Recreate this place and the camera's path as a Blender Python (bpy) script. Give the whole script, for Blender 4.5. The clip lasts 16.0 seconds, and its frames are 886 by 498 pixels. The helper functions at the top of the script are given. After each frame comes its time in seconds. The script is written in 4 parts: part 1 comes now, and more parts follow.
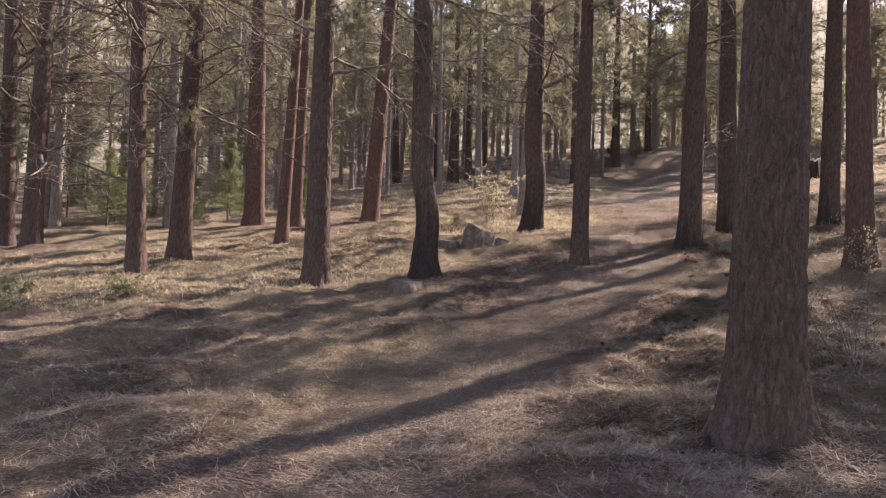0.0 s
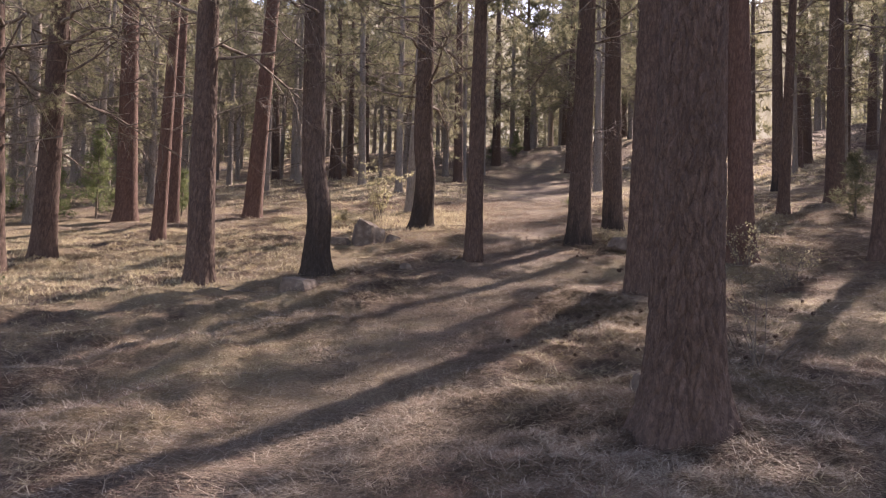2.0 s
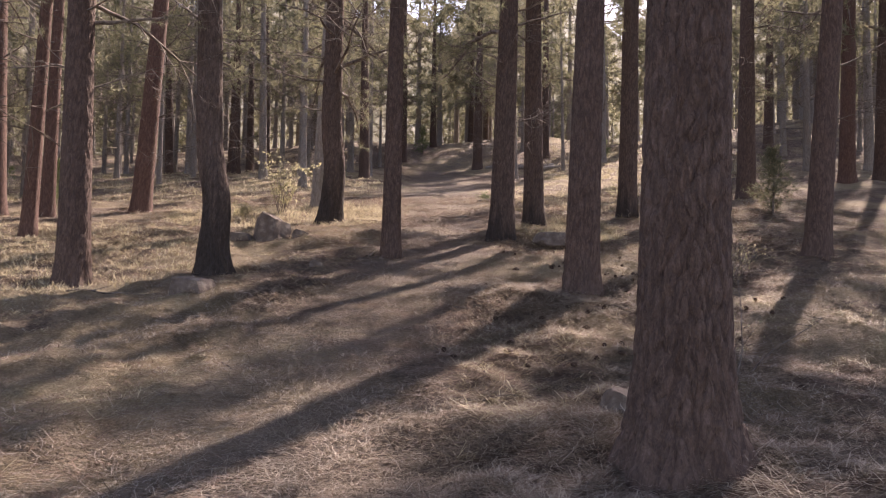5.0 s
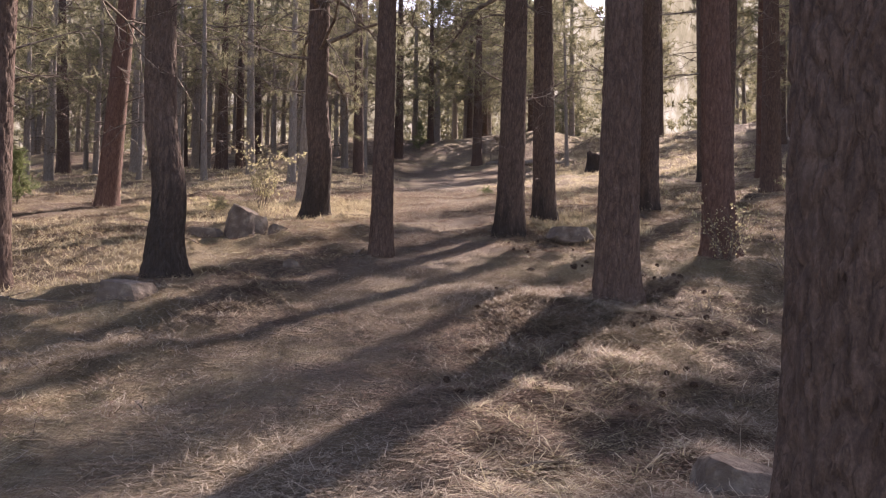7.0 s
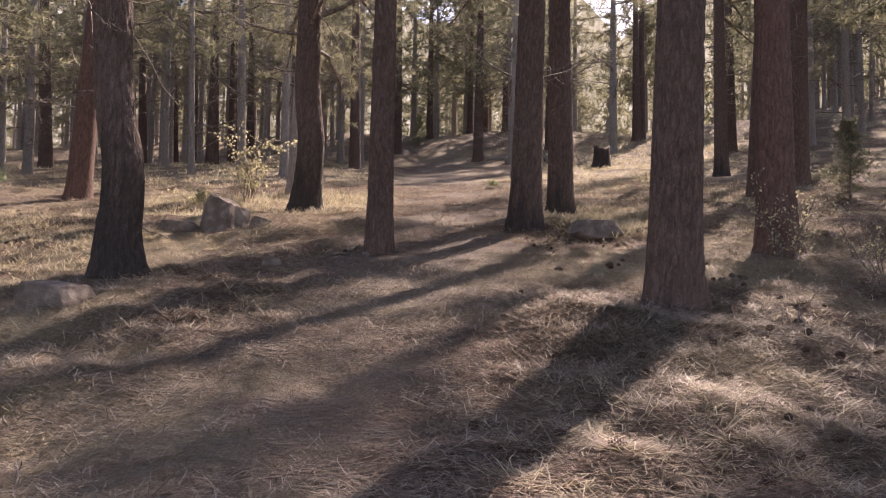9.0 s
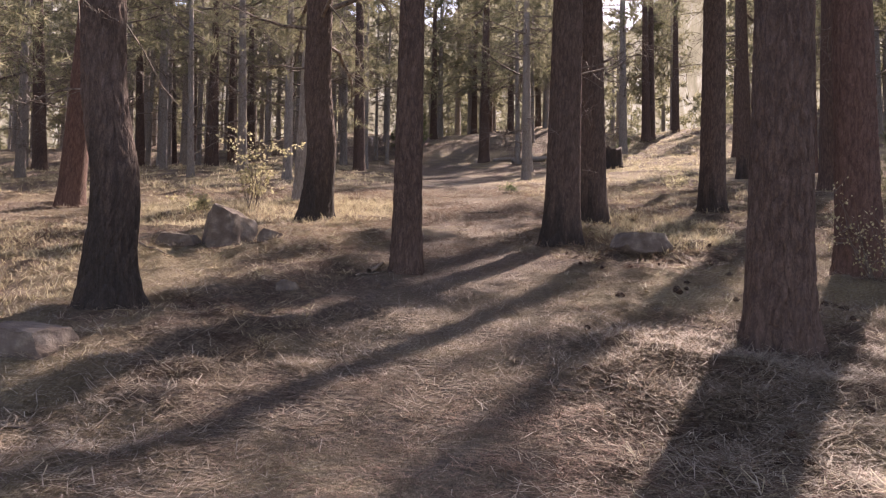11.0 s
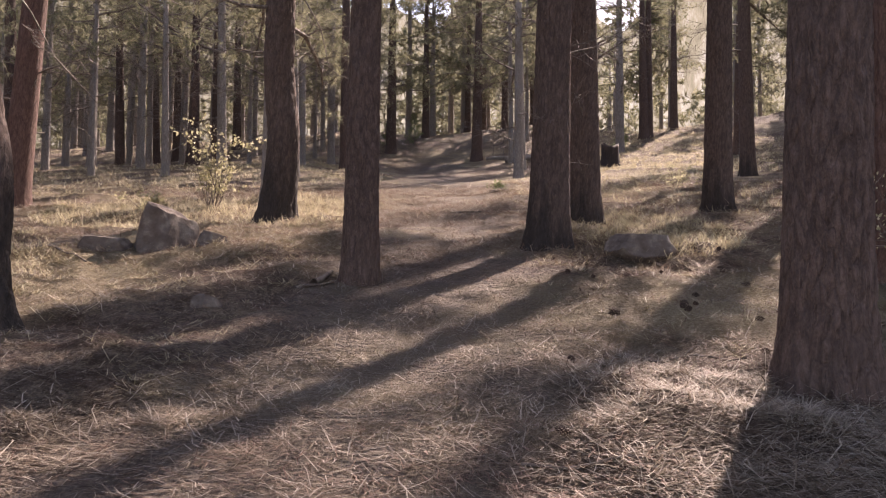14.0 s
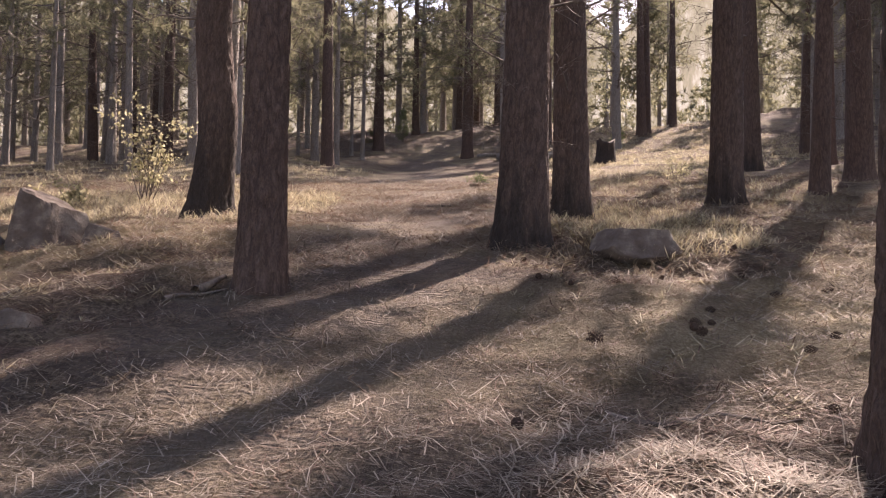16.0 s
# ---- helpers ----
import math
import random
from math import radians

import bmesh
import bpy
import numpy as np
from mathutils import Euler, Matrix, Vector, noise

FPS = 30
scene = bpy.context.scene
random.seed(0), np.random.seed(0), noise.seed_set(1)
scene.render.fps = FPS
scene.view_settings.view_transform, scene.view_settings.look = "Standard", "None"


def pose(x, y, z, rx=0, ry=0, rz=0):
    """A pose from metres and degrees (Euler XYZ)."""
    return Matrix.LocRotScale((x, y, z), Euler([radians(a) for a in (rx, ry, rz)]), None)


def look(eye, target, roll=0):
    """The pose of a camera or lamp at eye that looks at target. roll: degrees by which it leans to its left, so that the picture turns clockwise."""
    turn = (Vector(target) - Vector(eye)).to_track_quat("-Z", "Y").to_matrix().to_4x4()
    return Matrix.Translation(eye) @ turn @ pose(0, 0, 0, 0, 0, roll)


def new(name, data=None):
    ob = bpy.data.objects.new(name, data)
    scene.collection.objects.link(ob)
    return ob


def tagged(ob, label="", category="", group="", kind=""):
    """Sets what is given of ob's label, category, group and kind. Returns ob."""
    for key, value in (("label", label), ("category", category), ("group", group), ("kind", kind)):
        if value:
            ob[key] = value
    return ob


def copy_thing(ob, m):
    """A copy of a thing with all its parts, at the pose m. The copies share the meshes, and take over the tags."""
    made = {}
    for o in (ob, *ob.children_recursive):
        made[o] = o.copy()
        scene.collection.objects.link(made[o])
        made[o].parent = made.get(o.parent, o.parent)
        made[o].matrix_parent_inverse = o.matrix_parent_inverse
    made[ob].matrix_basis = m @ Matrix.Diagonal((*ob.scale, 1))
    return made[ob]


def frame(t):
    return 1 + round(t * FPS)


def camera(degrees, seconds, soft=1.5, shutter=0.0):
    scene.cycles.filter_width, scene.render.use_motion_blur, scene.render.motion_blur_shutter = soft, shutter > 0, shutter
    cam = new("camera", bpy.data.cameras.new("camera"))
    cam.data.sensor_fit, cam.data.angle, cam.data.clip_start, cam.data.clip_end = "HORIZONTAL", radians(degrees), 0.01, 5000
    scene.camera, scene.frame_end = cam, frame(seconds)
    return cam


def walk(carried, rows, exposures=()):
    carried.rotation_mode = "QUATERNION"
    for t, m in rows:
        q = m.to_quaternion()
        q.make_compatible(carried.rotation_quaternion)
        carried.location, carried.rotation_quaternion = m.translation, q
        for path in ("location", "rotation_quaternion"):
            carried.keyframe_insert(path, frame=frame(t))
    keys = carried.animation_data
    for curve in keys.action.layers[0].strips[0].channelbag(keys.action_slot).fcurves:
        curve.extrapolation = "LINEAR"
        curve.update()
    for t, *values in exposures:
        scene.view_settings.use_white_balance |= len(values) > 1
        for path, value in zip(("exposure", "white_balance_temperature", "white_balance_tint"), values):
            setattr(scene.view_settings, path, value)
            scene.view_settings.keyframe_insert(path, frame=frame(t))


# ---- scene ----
cam = camera(57.4, 16.0, soft=1.1)
METRES, EYE, TILT, LEAN, TURN = 10.0, 1.75, 0.0, 0.0, 18.6
ROWS = [
    (0.0, 0.0, 0.0, 0.0, -0.11, 3.15, -1.93),
    (0.5, -0.0052, 0.0103, 0.0, -2.22, 3.19, -1.78),
    (1.0, -0.0117, 0.0196, -0.0005, -4.24, 3.23, -1.65),
    (1.5, -0.0182, 0.0287, -0.001, -6.27, 3.24, -1.49),
    (2.0, -0.024, 0.0388, -0.0018, -8.69, 3.28, -1.34),
    (2.5, -0.0295, 0.0494, -0.002, -10.89, 3.27, -1.19),
    (3.0, -0.033, 0.0621, -0.0025, -13.31, 3.29, -1.03),
    (3.5, -0.0357, 0.0782, -0.0028, -15.18, 3.29, -0.92),
    (4.0, -0.0354, 0.1008, -0.0027, -15.53, 3.32, -0.87),
    (6.5, 0.0124, 0.3166, 0.0046, -15.72, 3.37, -0.68),
    (7.0, 0.0267, 0.3652, 0.0061, -15.76, 3.38, -0.69),
    (7.5, 0.0392, 0.411, 0.0078, -15.82, 3.39, -0.72),
    (8.0, 0.0495, 0.4524, 0.0093, -15.86, 3.37, -0.73),
    (8.5, 0.0563, 0.4905, 0.0103, -15.91, 3.37, -0.75),
    (9.0, 0.0581, 0.525, 0.0111, -15.95, 3.35, -0.76),
    (11.5, 0.0497, 0.6622, 0.044, -16.1, 3.31, -0.64),
    (12.0, 0.0511, 0.68, 0.0469, -16.12, 3.31, -0.6),
    (12.5, 0.0552, 0.6968, 0.0462, -16.13, 3.31, -0.56),
    (13.0, 0.0676, 0.7157, 0.0466, -16.15, 3.33, -0.51),
    (13.5, 0.0903, 0.7371, 0.0484, -16.17, 3.35, -0.47),
    (14.0, 0.1192, 0.7627, 0.05, -16.21, 3.37, -0.48),
    (14.5, 0.1489, 0.7925, 0.0515, -16.24, 3.4, -0.49),
    (15.0, 0.1749, 0.8302, 0.0529, -16.3, 3.45, -0.51),
    (15.5, 0.1959, 0.8753, 0.0555, -16.34, 3.48, -0.56),
    (16.0, 0.2121, 0.9195, 0.0581, -16.37, 3.48, -0.57),
]
walk(cam, [(t, pose(0, 0, EYE, TILT, LEAN, TURN) @ pose(METRES * x, METRES * y, METRES * z, 90 + pitch, roll, yaw)) for t, x, y, z, yaw, pitch, roll in ROWS],
     exposures=((0.0, 1.66, 7850, 31), (16.0, 1.66, 7850, 31)))

# ---- light ----
SUN_AZ, SUN_EL = 28.0, 42.0          # degrees from +y towards +x, and above level ground
world = bpy.data.worlds.new("sky")
scene.world = world
world.use_nodes = True
sky = world.node_tree.nodes.new("ShaderNodeTexSky")
sky.sky_type, sky.sun_disc = "NISHITA", False
sky.sun_elevation, sky.sun_rotation = radians(SUN_EL), radians(SUN_AZ)
sky.dust_density = 1.0
back = world.node_tree.nodes["Background"]
back.inputs["Strength"].default_value = 0.122
world.node_tree.links.new(sky.outputs[0], back.inputs[0])
sun_way = Vector((math.sin(radians(SUN_AZ)) * math.cos(radians(SUN_EL)), math.cos(radians(SUN_AZ)) * math.cos(radians(SUN_EL)), math.sin(radians(SUN_EL))))
sun = new("sun", bpy.data.lights.new("sun", "SUN"))
sun.data.energy, sun.data.angle, sun.data.color = 4.7, radians(0.6), (1.0, 0.985, 0.945)
sun.matrix_world = look(sun_way * 200, (0, 0, 0))


# ---- materials ----
class Mat:
    """A small wrapper to wire a node material."""

    def __init__(self, name, rough=0.85):
        self.m = bpy.data.materials.new(name)
        self.m.use_nodes = True
        self.t = self.m.node_tree
        self.b = self.t.nodes["Principled BSDF"]
        self.b.inputs["Roughness"].default_value = rough
        self.b.inputs["Specular IOR Level"].default_value = 0.25
        self.c = self.node("ShaderNodeTexCoord")

    def node(self, kind, **values):
        n = self.t.nodes.new(kind)
        for k, v in values.items():
            n.inputs[k.replace("_", " ")].default_value = v
        return n

    def link(self, a, b):
        self.t.links.new(a, b)

    def mapped(self, scale, space="Object"):
        n = self.node("ShaderNodeMapping")
        n.inputs["Scale"].default_value = scale
        self.link(self.c.outputs[space], n.inputs[0])
        return n.outputs[0]

    def noise(self, vec, scale, detail=5.0, rough=0.6):
        n = self.node("ShaderNodeTexNoise", Scale=scale, Detail=detail, Roughness=rough)
        self.link(vec, n.inputs["Vector"])
        return n.outputs[0]

    def ramp(self, fac, *stops):
        n = self.node("ShaderNodeValToRGB")
        el = n.color_ramp.elements
        while len(el) < len(stops):
            el.new(0.5)
        for e, (p, c) in zip(el, stops):
            e.position, e.color = p, (*c, 1)
        self.link(fac, n.inputs[0])
        return n.outputs[0]

    def mix(self, fac, a, b, mode="MIX"):
        n = self.t.nodes.new("ShaderNodeMix")
        n.data_type, n.blend_type = "RGBA", mode
        for sock, v in ((0, fac), (6, a), (7, b)):
            if isinstance(v, (int, float)):
                n.inputs[sock].default_value = v
            elif isinstance(v, tuple):
                n.inputs[sock].default_value = (*v, 1)
            else:
                self.link(v, n.inputs[sock])
        return n.outputs[2]

    def maths(self, op, a, b=0.0, clamp=False):
        n = self.t.nodes.new("ShaderNodeMath")
        n.operation, n.use_clamp = op, clamp
        for sock, v in ((0, a), (1, b)):
            if isinstance(v, (int, float)):
                n.inputs[sock].default_value = v
            else:
                self.link(v, n.inputs[sock])
        return n.outputs[0]

    def colour(self, out):
        self.link(out, self.b.inputs["Base Color"])

    def bump(self, height, strength=0.5, distance=0.01):
        n = self.node("ShaderNodeBump", Strength=strength, Distance=distance)
        self.link(height, n.inputs["Height"])
        self.link(n.outputs[0], self.b.inputs["Normal"])


def bark_material(name, dark, mid, light, char_height=0.0):
    """Ridged bark: long flaky plates between furrows, with a burnt foot where char_height is set."""
    k = Mat(name, 0.92)
    v = k.mapped((1, 1, 0.26))
    wob = k.noise(v, 7.0, 4.0)
    warped = k.mix(0.3, v, wob, "ADD")
    vor = k.node("ShaderNodeTexVoronoi", Scale=15.0)
    vor.feature = "DISTANCE_TO_EDGE"
    k.link(warped, vor.inputs["Vector"])
    ridge = k.noise(k.mapped((1, 1, 0.3)), 30.0, 6.0, 0.7)
    fine = k.noise(k.mapped((1, 1, 0.6)), 95.0, 5.0, 0.75)
    broad = k.noise(k.mapped((1, 1, 0.5)), 2.4, 4.0)
    plate = k.ramp(vor.outputs[0], (0.0, (0.35, 0.35, 0.35)), (0.2, (1, 1, 1)))
    f = k.maths("ADD", k.maths("MULTIPLY", ridge, 0.55), k.maths("MULTIPLY", fine, 0.45))
    col = k.ramp(f, (0.34, dark), (0.5, mid), (0.68, light))
    col = k.mix(k.ramp(broad, (0.35, (0, 0, 0)), (0.7, (0.35, 0.35, 0.35))), col, k.mix(0.5, col, light))
    col = k.mix(k.maths("MULTIPLY", k.maths("SUBTRACT", 1.0, plate), 0.6), col, tuple(c * 0.5 for c in dark))
    if char_height:
        sep = k.node("ShaderNodeSeparateXYZ")
        k.link(k.c.outputs["Object"], sep.inputs[0])
        edge = k.maths("ADD", sep.outputs[2], k.maths("MULTIPLY", k.noise(k.mapped((1, 1, 0.22)), 4.0, 6.0, 0.7), 3.2))
        burnt = k.ramp(k.maths("MULTIPLY", edge, 1.0 / (char_height + 1.6)), (0.7, (0.88, 0.88, 0.88)), (1.05, (0, 0, 0)))
        col = k.mix(burnt, col, k.ramp(f, (0.35, (0.014, 0.012, 0.011)), (0.7, (0.055, 0.045, 0.040))))
    k.colour(col)
    k.bump(k.maths("ADD", plate, k.maths("MULTIPLY", f, 1.4)), 0.65, 0.016)
    return k.m


BARK = bark_material("bark_grey_brown", (0.047, 0.031, 0.026), (0.096, 0.064, 0.053), (0.18, 0.126, 0.104))
BARK_CHAR = bark_material("bark_charred", (0.050, 0.034, 0.029), (0.102, 0.072, 0.060), (0.19, 0.14, 0.118), 1.45)
BARK_SCORCHED = bark_material("bark_scorched", (0.048, 0.033, 0.028), (0.098, 0.068, 0.057), (0.185, 0.134, 0.112), 0.75)
BARK_RED = bark_material("bark_red", (0.060, 0.034, 0.028), (0.118, 0.069, 0.056), (0.20, 0.125, 0.102))
# haze painted into the bark of far trunks; also plain weathered grey for logs
BARK_PALE_HAZY = bark_material("bark_pale_hazy", (0.13, 0.114, 0.102), (0.235, 0.208, 0.186), (0.36, 0.325, 0.285))


def twig_material():
    k = Mat("dead_twig", 0.9)
    k.colour(k.ramp(k.noise(k.mapped((1, 1, 1)), 14.0, 4.0), (0.32, (0.06, 0.048, 0.041)), (0.7, (0.24, 0.20, 0.17))))
    return k.m


def leaf_material(name, a, b, c, glow=0.45):
    """Leaves, needles or blades: colour varies from piece to piece, and light passes through them."""
    k = Mat(name, 0.7)
    g = k.node("ShaderNodeNewGeometry")
    n = k.noise(k.mapped((1, 1, 1)), 0.9, 3.0)
    f = k.maths("ADD", k.maths("MULTIPLY", g.outputs["Random Per Island"], 0.6), k.maths("MULTIPLY", n, 0.5))
    col = k.ramp(f, (0.2, a), (0.52, b), (0.85, c))
    k.colour(col)
    tr = k.node("ShaderNodeBsdfTranslucent")
    k.link(col, tr.inputs[0])
    mx = k.node("ShaderNodeMixShader", Fac=glow)
    k.link(k.b.outputs[0], mx.inputs[1])
    k.link(tr.outputs[0], mx.inputs[2])
    k.link(mx.outputs[0], k.t.nodes["Material Output"].inputs[0])
    return k.m


TWIG = twig_material()
NEEDLES = leaf_material("pine_needles", (0.115, 0.117, 0.074), (0.185, 0.182, 0.115), (0.28, 0.265, 0.18), 0.62)
GREEN = leaf_material("young_needles", (0.085, 0.115, 0.052), (0.15, 0.18, 0.085), (0.24, 0.265, 0.14), 0.5)
PALE_LEAF = leaf_material("pale_leaves", (0.24, 0.225, 0.125), (0.40, 0.365, 0.215), (0.55, 0.505, 0.34), 0.55)
STRAW = leaf_material("dry_straw", (0.098, 0.072, 0.056), (0.25, 0.203, 0.158), (0.49, 0.43, 0.35), 0.3)
GRASS = leaf_material("dry_grass", (0.20, 0.165, 0.105), (0.40, 0.345, 0.22), (0.64, 0.575, 0.41), 0.4)
RUSSET = leaf_material("russet_litter", (0.085, 0.048, 0.037), (0.18, 0.108, 0.082), (0.31, 0.215, 0.16), 0.2)


def ground_material():
    k = Mat("forest_floor", 0.95)
    at = k.node("ShaderNodeAttribute")
    at.attribute_name = "trail"
    v = k.mapped((1, 1, 1))
    big, mid_, fine = k.noise(v, 0.35, 4.0), k.noise(v, 2.6, 6.0, 0.65), k.noise(v, 42.0, 6.0, 0.75)
    strand = k.noise(k.mapped((1.0, 0.22, 1.0)), 90.0, 3.0, 0.8)
    mixf = k.maths("ADD", k.maths("MULTIPLY", fine, 0.55), k.maths("MULTIPLY", strand, 0.45))
    litter = k.ramp(mixf, (0.36, (0.060, 0.043, 0.034)), (0.5, (0.180, 0.138, 0.106)), (0.66, (0.384, 0.318, 0.246)))
    red = k.ramp(mixf, (0.33, (0.060, 0.040, 0.031)), (0.52, (0.144, 0.096, 0.072)), (0.7, (0.300, 0.222, 0.168)))
    litter = k.mix(k.ramp(mid_, (0.42, (0, 0, 0)), (0.62, (1, 1, 1))), litter, red)
    clod = k.noise(v, 11.0, 5.0, 0.7)
    litter = k.mix(k.ramp(clod, (0.44, (0.75, 0.75, 0.75)), (0.56, (0, 0, 0))), litter, k.mix(0.65, litter, (0.045, 0.032, 0.025)))
    grassy = k.ramp(mixf, (0.3, (0.132, 0.102, 0.062)), (0.5, (0.288, 0.234, 0.150)), (0.7, (0.504, 0.432, 0.294)))
    litter = k.mix(k.ramp(big, (0.45, (0, 0, 0)), (0.62, (1, 1, 1))), litter, grassy)
    dust = k.ramp(mixf, (0.3, (0.115, 0.092, 0.077)), (0.55, (0.205, 0.170, 0.145)), (0.72, (0.35, 0.30, 0.255)))
    f = k.maths("MULTIPLY", at.outputs["Fac"], k.ramp(mid_, (0.38, (0.1, 0.1, 0.1)), (0.6, (0.85, 0.85, 0.85))))
    k.colour(k.mix(f, litter, dust))
    tread = k.node("ShaderNodeTexWave", Scale=4.2, Distortion=16.0, Detail=4.0)
    tread.bands_direction = "Y"
    k.link(k.mapped((1, 1, 1)), tread.inputs["Vector"])
    worn = k.maths("MULTIPLY", k.maths("MULTIPLY", tread.outputs["Fac"], f), k.ramp(k.noise(v, 1.3, 3.0), (0.42, (0, 0, 0)), (0.58, (0.9, 0.9, 0.9))))
    mixf = k.maths("ADD", mixf, worn)
    k.bump(k.maths("ADD", k.maths("ADD", k.maths("MULTIPLY", mixf, 1.5), k.maths("MULTIPLY", clod, 2.2)), k.maths("MULTIPLY", mid_, 2.0)), 1.0, 0.07)
    return k.m


def rock_material():
    k = Mat("boulder_stone", 0.9)
    v = k.mapped((1, 1, 1))
    a, b = k.noise(v, 5.0, 6.0, 0.65), k.noise(v, 48.0, 5.0, 0.7)
    col = k.ramp(a, (0.32, (0.072, 0.054, 0.045)), (0.52, (0.14, 0.112, 0.094)), (0.7, (0.28, 0.243, 0.208)))
    k.colour(k.mix(k.ramp(b, (0.4, (0, 0, 0)), (0.62, (1, 1, 1))), col, k.mix(0.5, col, (0.12, 0.095, 0.08))))
    k.bump(k.maths("ADD", a, k.maths("MULTIPLY", b, 0.4)), 0.7, 0.03)
    return k.m


GROUND, ROCK = ground_material(), rock_material()


# ---- the lie of the land ----
def soft_clamp(v, a, b):
    return np.where(v > b, b + 6 * np.tanh((v - b) / 6), np.where(v < a, a + 6 * np.tanh((v - a) / 6), v))


def slope(x, y):
    """The height of the hillside, without its small bumps."""
    far, side = np.clip((np.asarray(y, float) - 49) / 15, 0, 1), np.clip((9.5 - np.asarray(x, float)) / 8, 0, 1)
    brow = 2.0 * far * far * (3 - 2 * far) * side * side * (3 - 2 * side)
    rise, west = np.clip((np.asarray(y, float) - 27) / 16, 0, 1), np.clip((-3.5 - np.asarray(x, float)) / 7, 0, 1)
    brow = brow + 0.75 * rise * rise * (3 - 2 * rise) * west * west * (3 - 2 * west)
    x, y = soft_clamp(np.asarray(x, float), -30, 30), soft_clamp(np.asarray(y, float), -6, 51)
    return brow + 0.092 * y + 0.3855 * y**2 / 50 + -0.0414 * x * y / 50 + 0.0514 * x**2 * y / 2000 + -0.5654 * y**3 / 2500 + 0.2774 * y**4 / 125000 + 0.0027 * x * np.exp(-(((y - 14) / 9) ** 2)) + 0.1254 * x * y**2 / 2500


def trail_x(y):
    """Where the middle of the trail lies."""
    return np.interp(y, (-20, 3, 9, 12, 15.5, 20, 29, 40, 50, 70), (-2.2, -2.1, -2.1, -1.85, -1.7, -1.85, -2.3, -3.0, -3.6, 2.0))


def trail_mask(x, y):
    half = np.interp(y, (0, 12, 20, 45), (1.1, 0.85, 0.95, 1.3))
    return np.clip(1.35 - np.abs(np.asarray(x) - trail_x(y)) / half, 0, 1) ** 0.8


WAVES = [(random.uniform(0.5, 5.5), random.uniform(0, 6.28), random.uniform(0, 6.28)) for _ in range(26)]

RIPPLES = [(random.uniform(6, 15), random.uniform(0, 6.28), random.uniform(0, 6.28)) for _ in range(9)]


def ground(x, y):
    """The height of the forest floor."""
    x, y = np.asarray(x, float), np.asarray(y, float)
    bumps = sum(np.sin(w * (x * math.cos(a) + y * math.sin(a)) + p) * 0.02 / (0.5 + w * 0.4) for w, a, p in WAVES)
    near = np.clip((26 - y) / 10, 0, 1)
    bumps = bumps + near * sum(np.sin(w * (x * math.cos(a) + y * math.sin(a)) + p + 2 * np.sin(1.7 * x - y)) for w, a, p in RIPPLES) * 0.008
    m = trail_mask(x, y)
    return slope(x, y) + bumps * (1 - 0.75 * m) - 0.04 * m


def mesh_of(name, verts, faces, material, smooth=True):
    me = bpy.data.meshes.new(name)
    me.from_pydata(verts, [], faces)
    for m in material if isinstance(material, (list, tuple)) else [material]:
        me.materials.append(m)
    if smooth:
        me.polygons.foreach_set("use_smooth", [True] * len(me.polygons))
    me.update()
    return me


def fast_mesh(name, verts, tris, material):
    """A mesh of triangles from two arrays."""
    me = bpy.data.meshes.new(name)
    nv, nt = len(verts), len(tris)
    me.vertices.add(nv)
    me.vertices.foreach_set("co", np.asarray(verts, np.float32).ravel())
    me.loops.add(nt * 3)
    me.loops.foreach_set("vertex_index", np.asarray(tris, np.int32).ravel())
    me.polygons.add(nt)
    me.polygons.foreach_set("loop_start", np.arange(0, nt * 3, 3, dtype=np.int32))
    me.materials.append(material)
    me.update(calc_edges=True)
    return me


def spaced(lo, hi, a, b, step, grow):
    """Grid lines: even between a and b, ever wider out to lo and hi."""
    mid_ = list(np.arange(a, b + step / 2, step))
    s, v = step, b
    while v < hi:
        s *= grow
        v += s
        mid_.append(v)
    s, v = step, a
    while v > lo:
        s *= grow
        v -= s
        mid_.insert(0, v)
    return np.array(mid_)


xs, ys = spaced(-900, 900, -7.0, 4.5, 0.075, 1.08), spaced(-900, 900, 3.0, 18.0, 0.075, 1.08)
gx, gy = np.meshgrid(xs, ys)
gz = ground(gx, gy)
nx, ny = len(xs), len(ys)
idx = np.arange(nx * ny).reshape(ny, nx)
quads = np.stack([idx[:-1, :-1], idx[:-1, 1:], idx[1:, 1:], idx[1:, :-1]], -1).reshape(-1, 4)
floor_mesh = mesh_of("ground", np.stack([gx, gy, gz], -1).reshape(-1, 3).tolist(), quads.tolist(), GROUND)
attr = floor_mesh.attributes.new("trail", "FLOAT", "POINT")
attr.data.foreach_set("value", trail_mask(gx, gy).ravel().astype(np.float32))
tagged(new("ground", floor_mesh), "sloping forest floor of needle litter with a dusty trail", "ground", kind="structure")


def part(name, me, parent, label=""):
    ob = new(name, me)
    ob.parent = parent
    return tagged(ob, label)


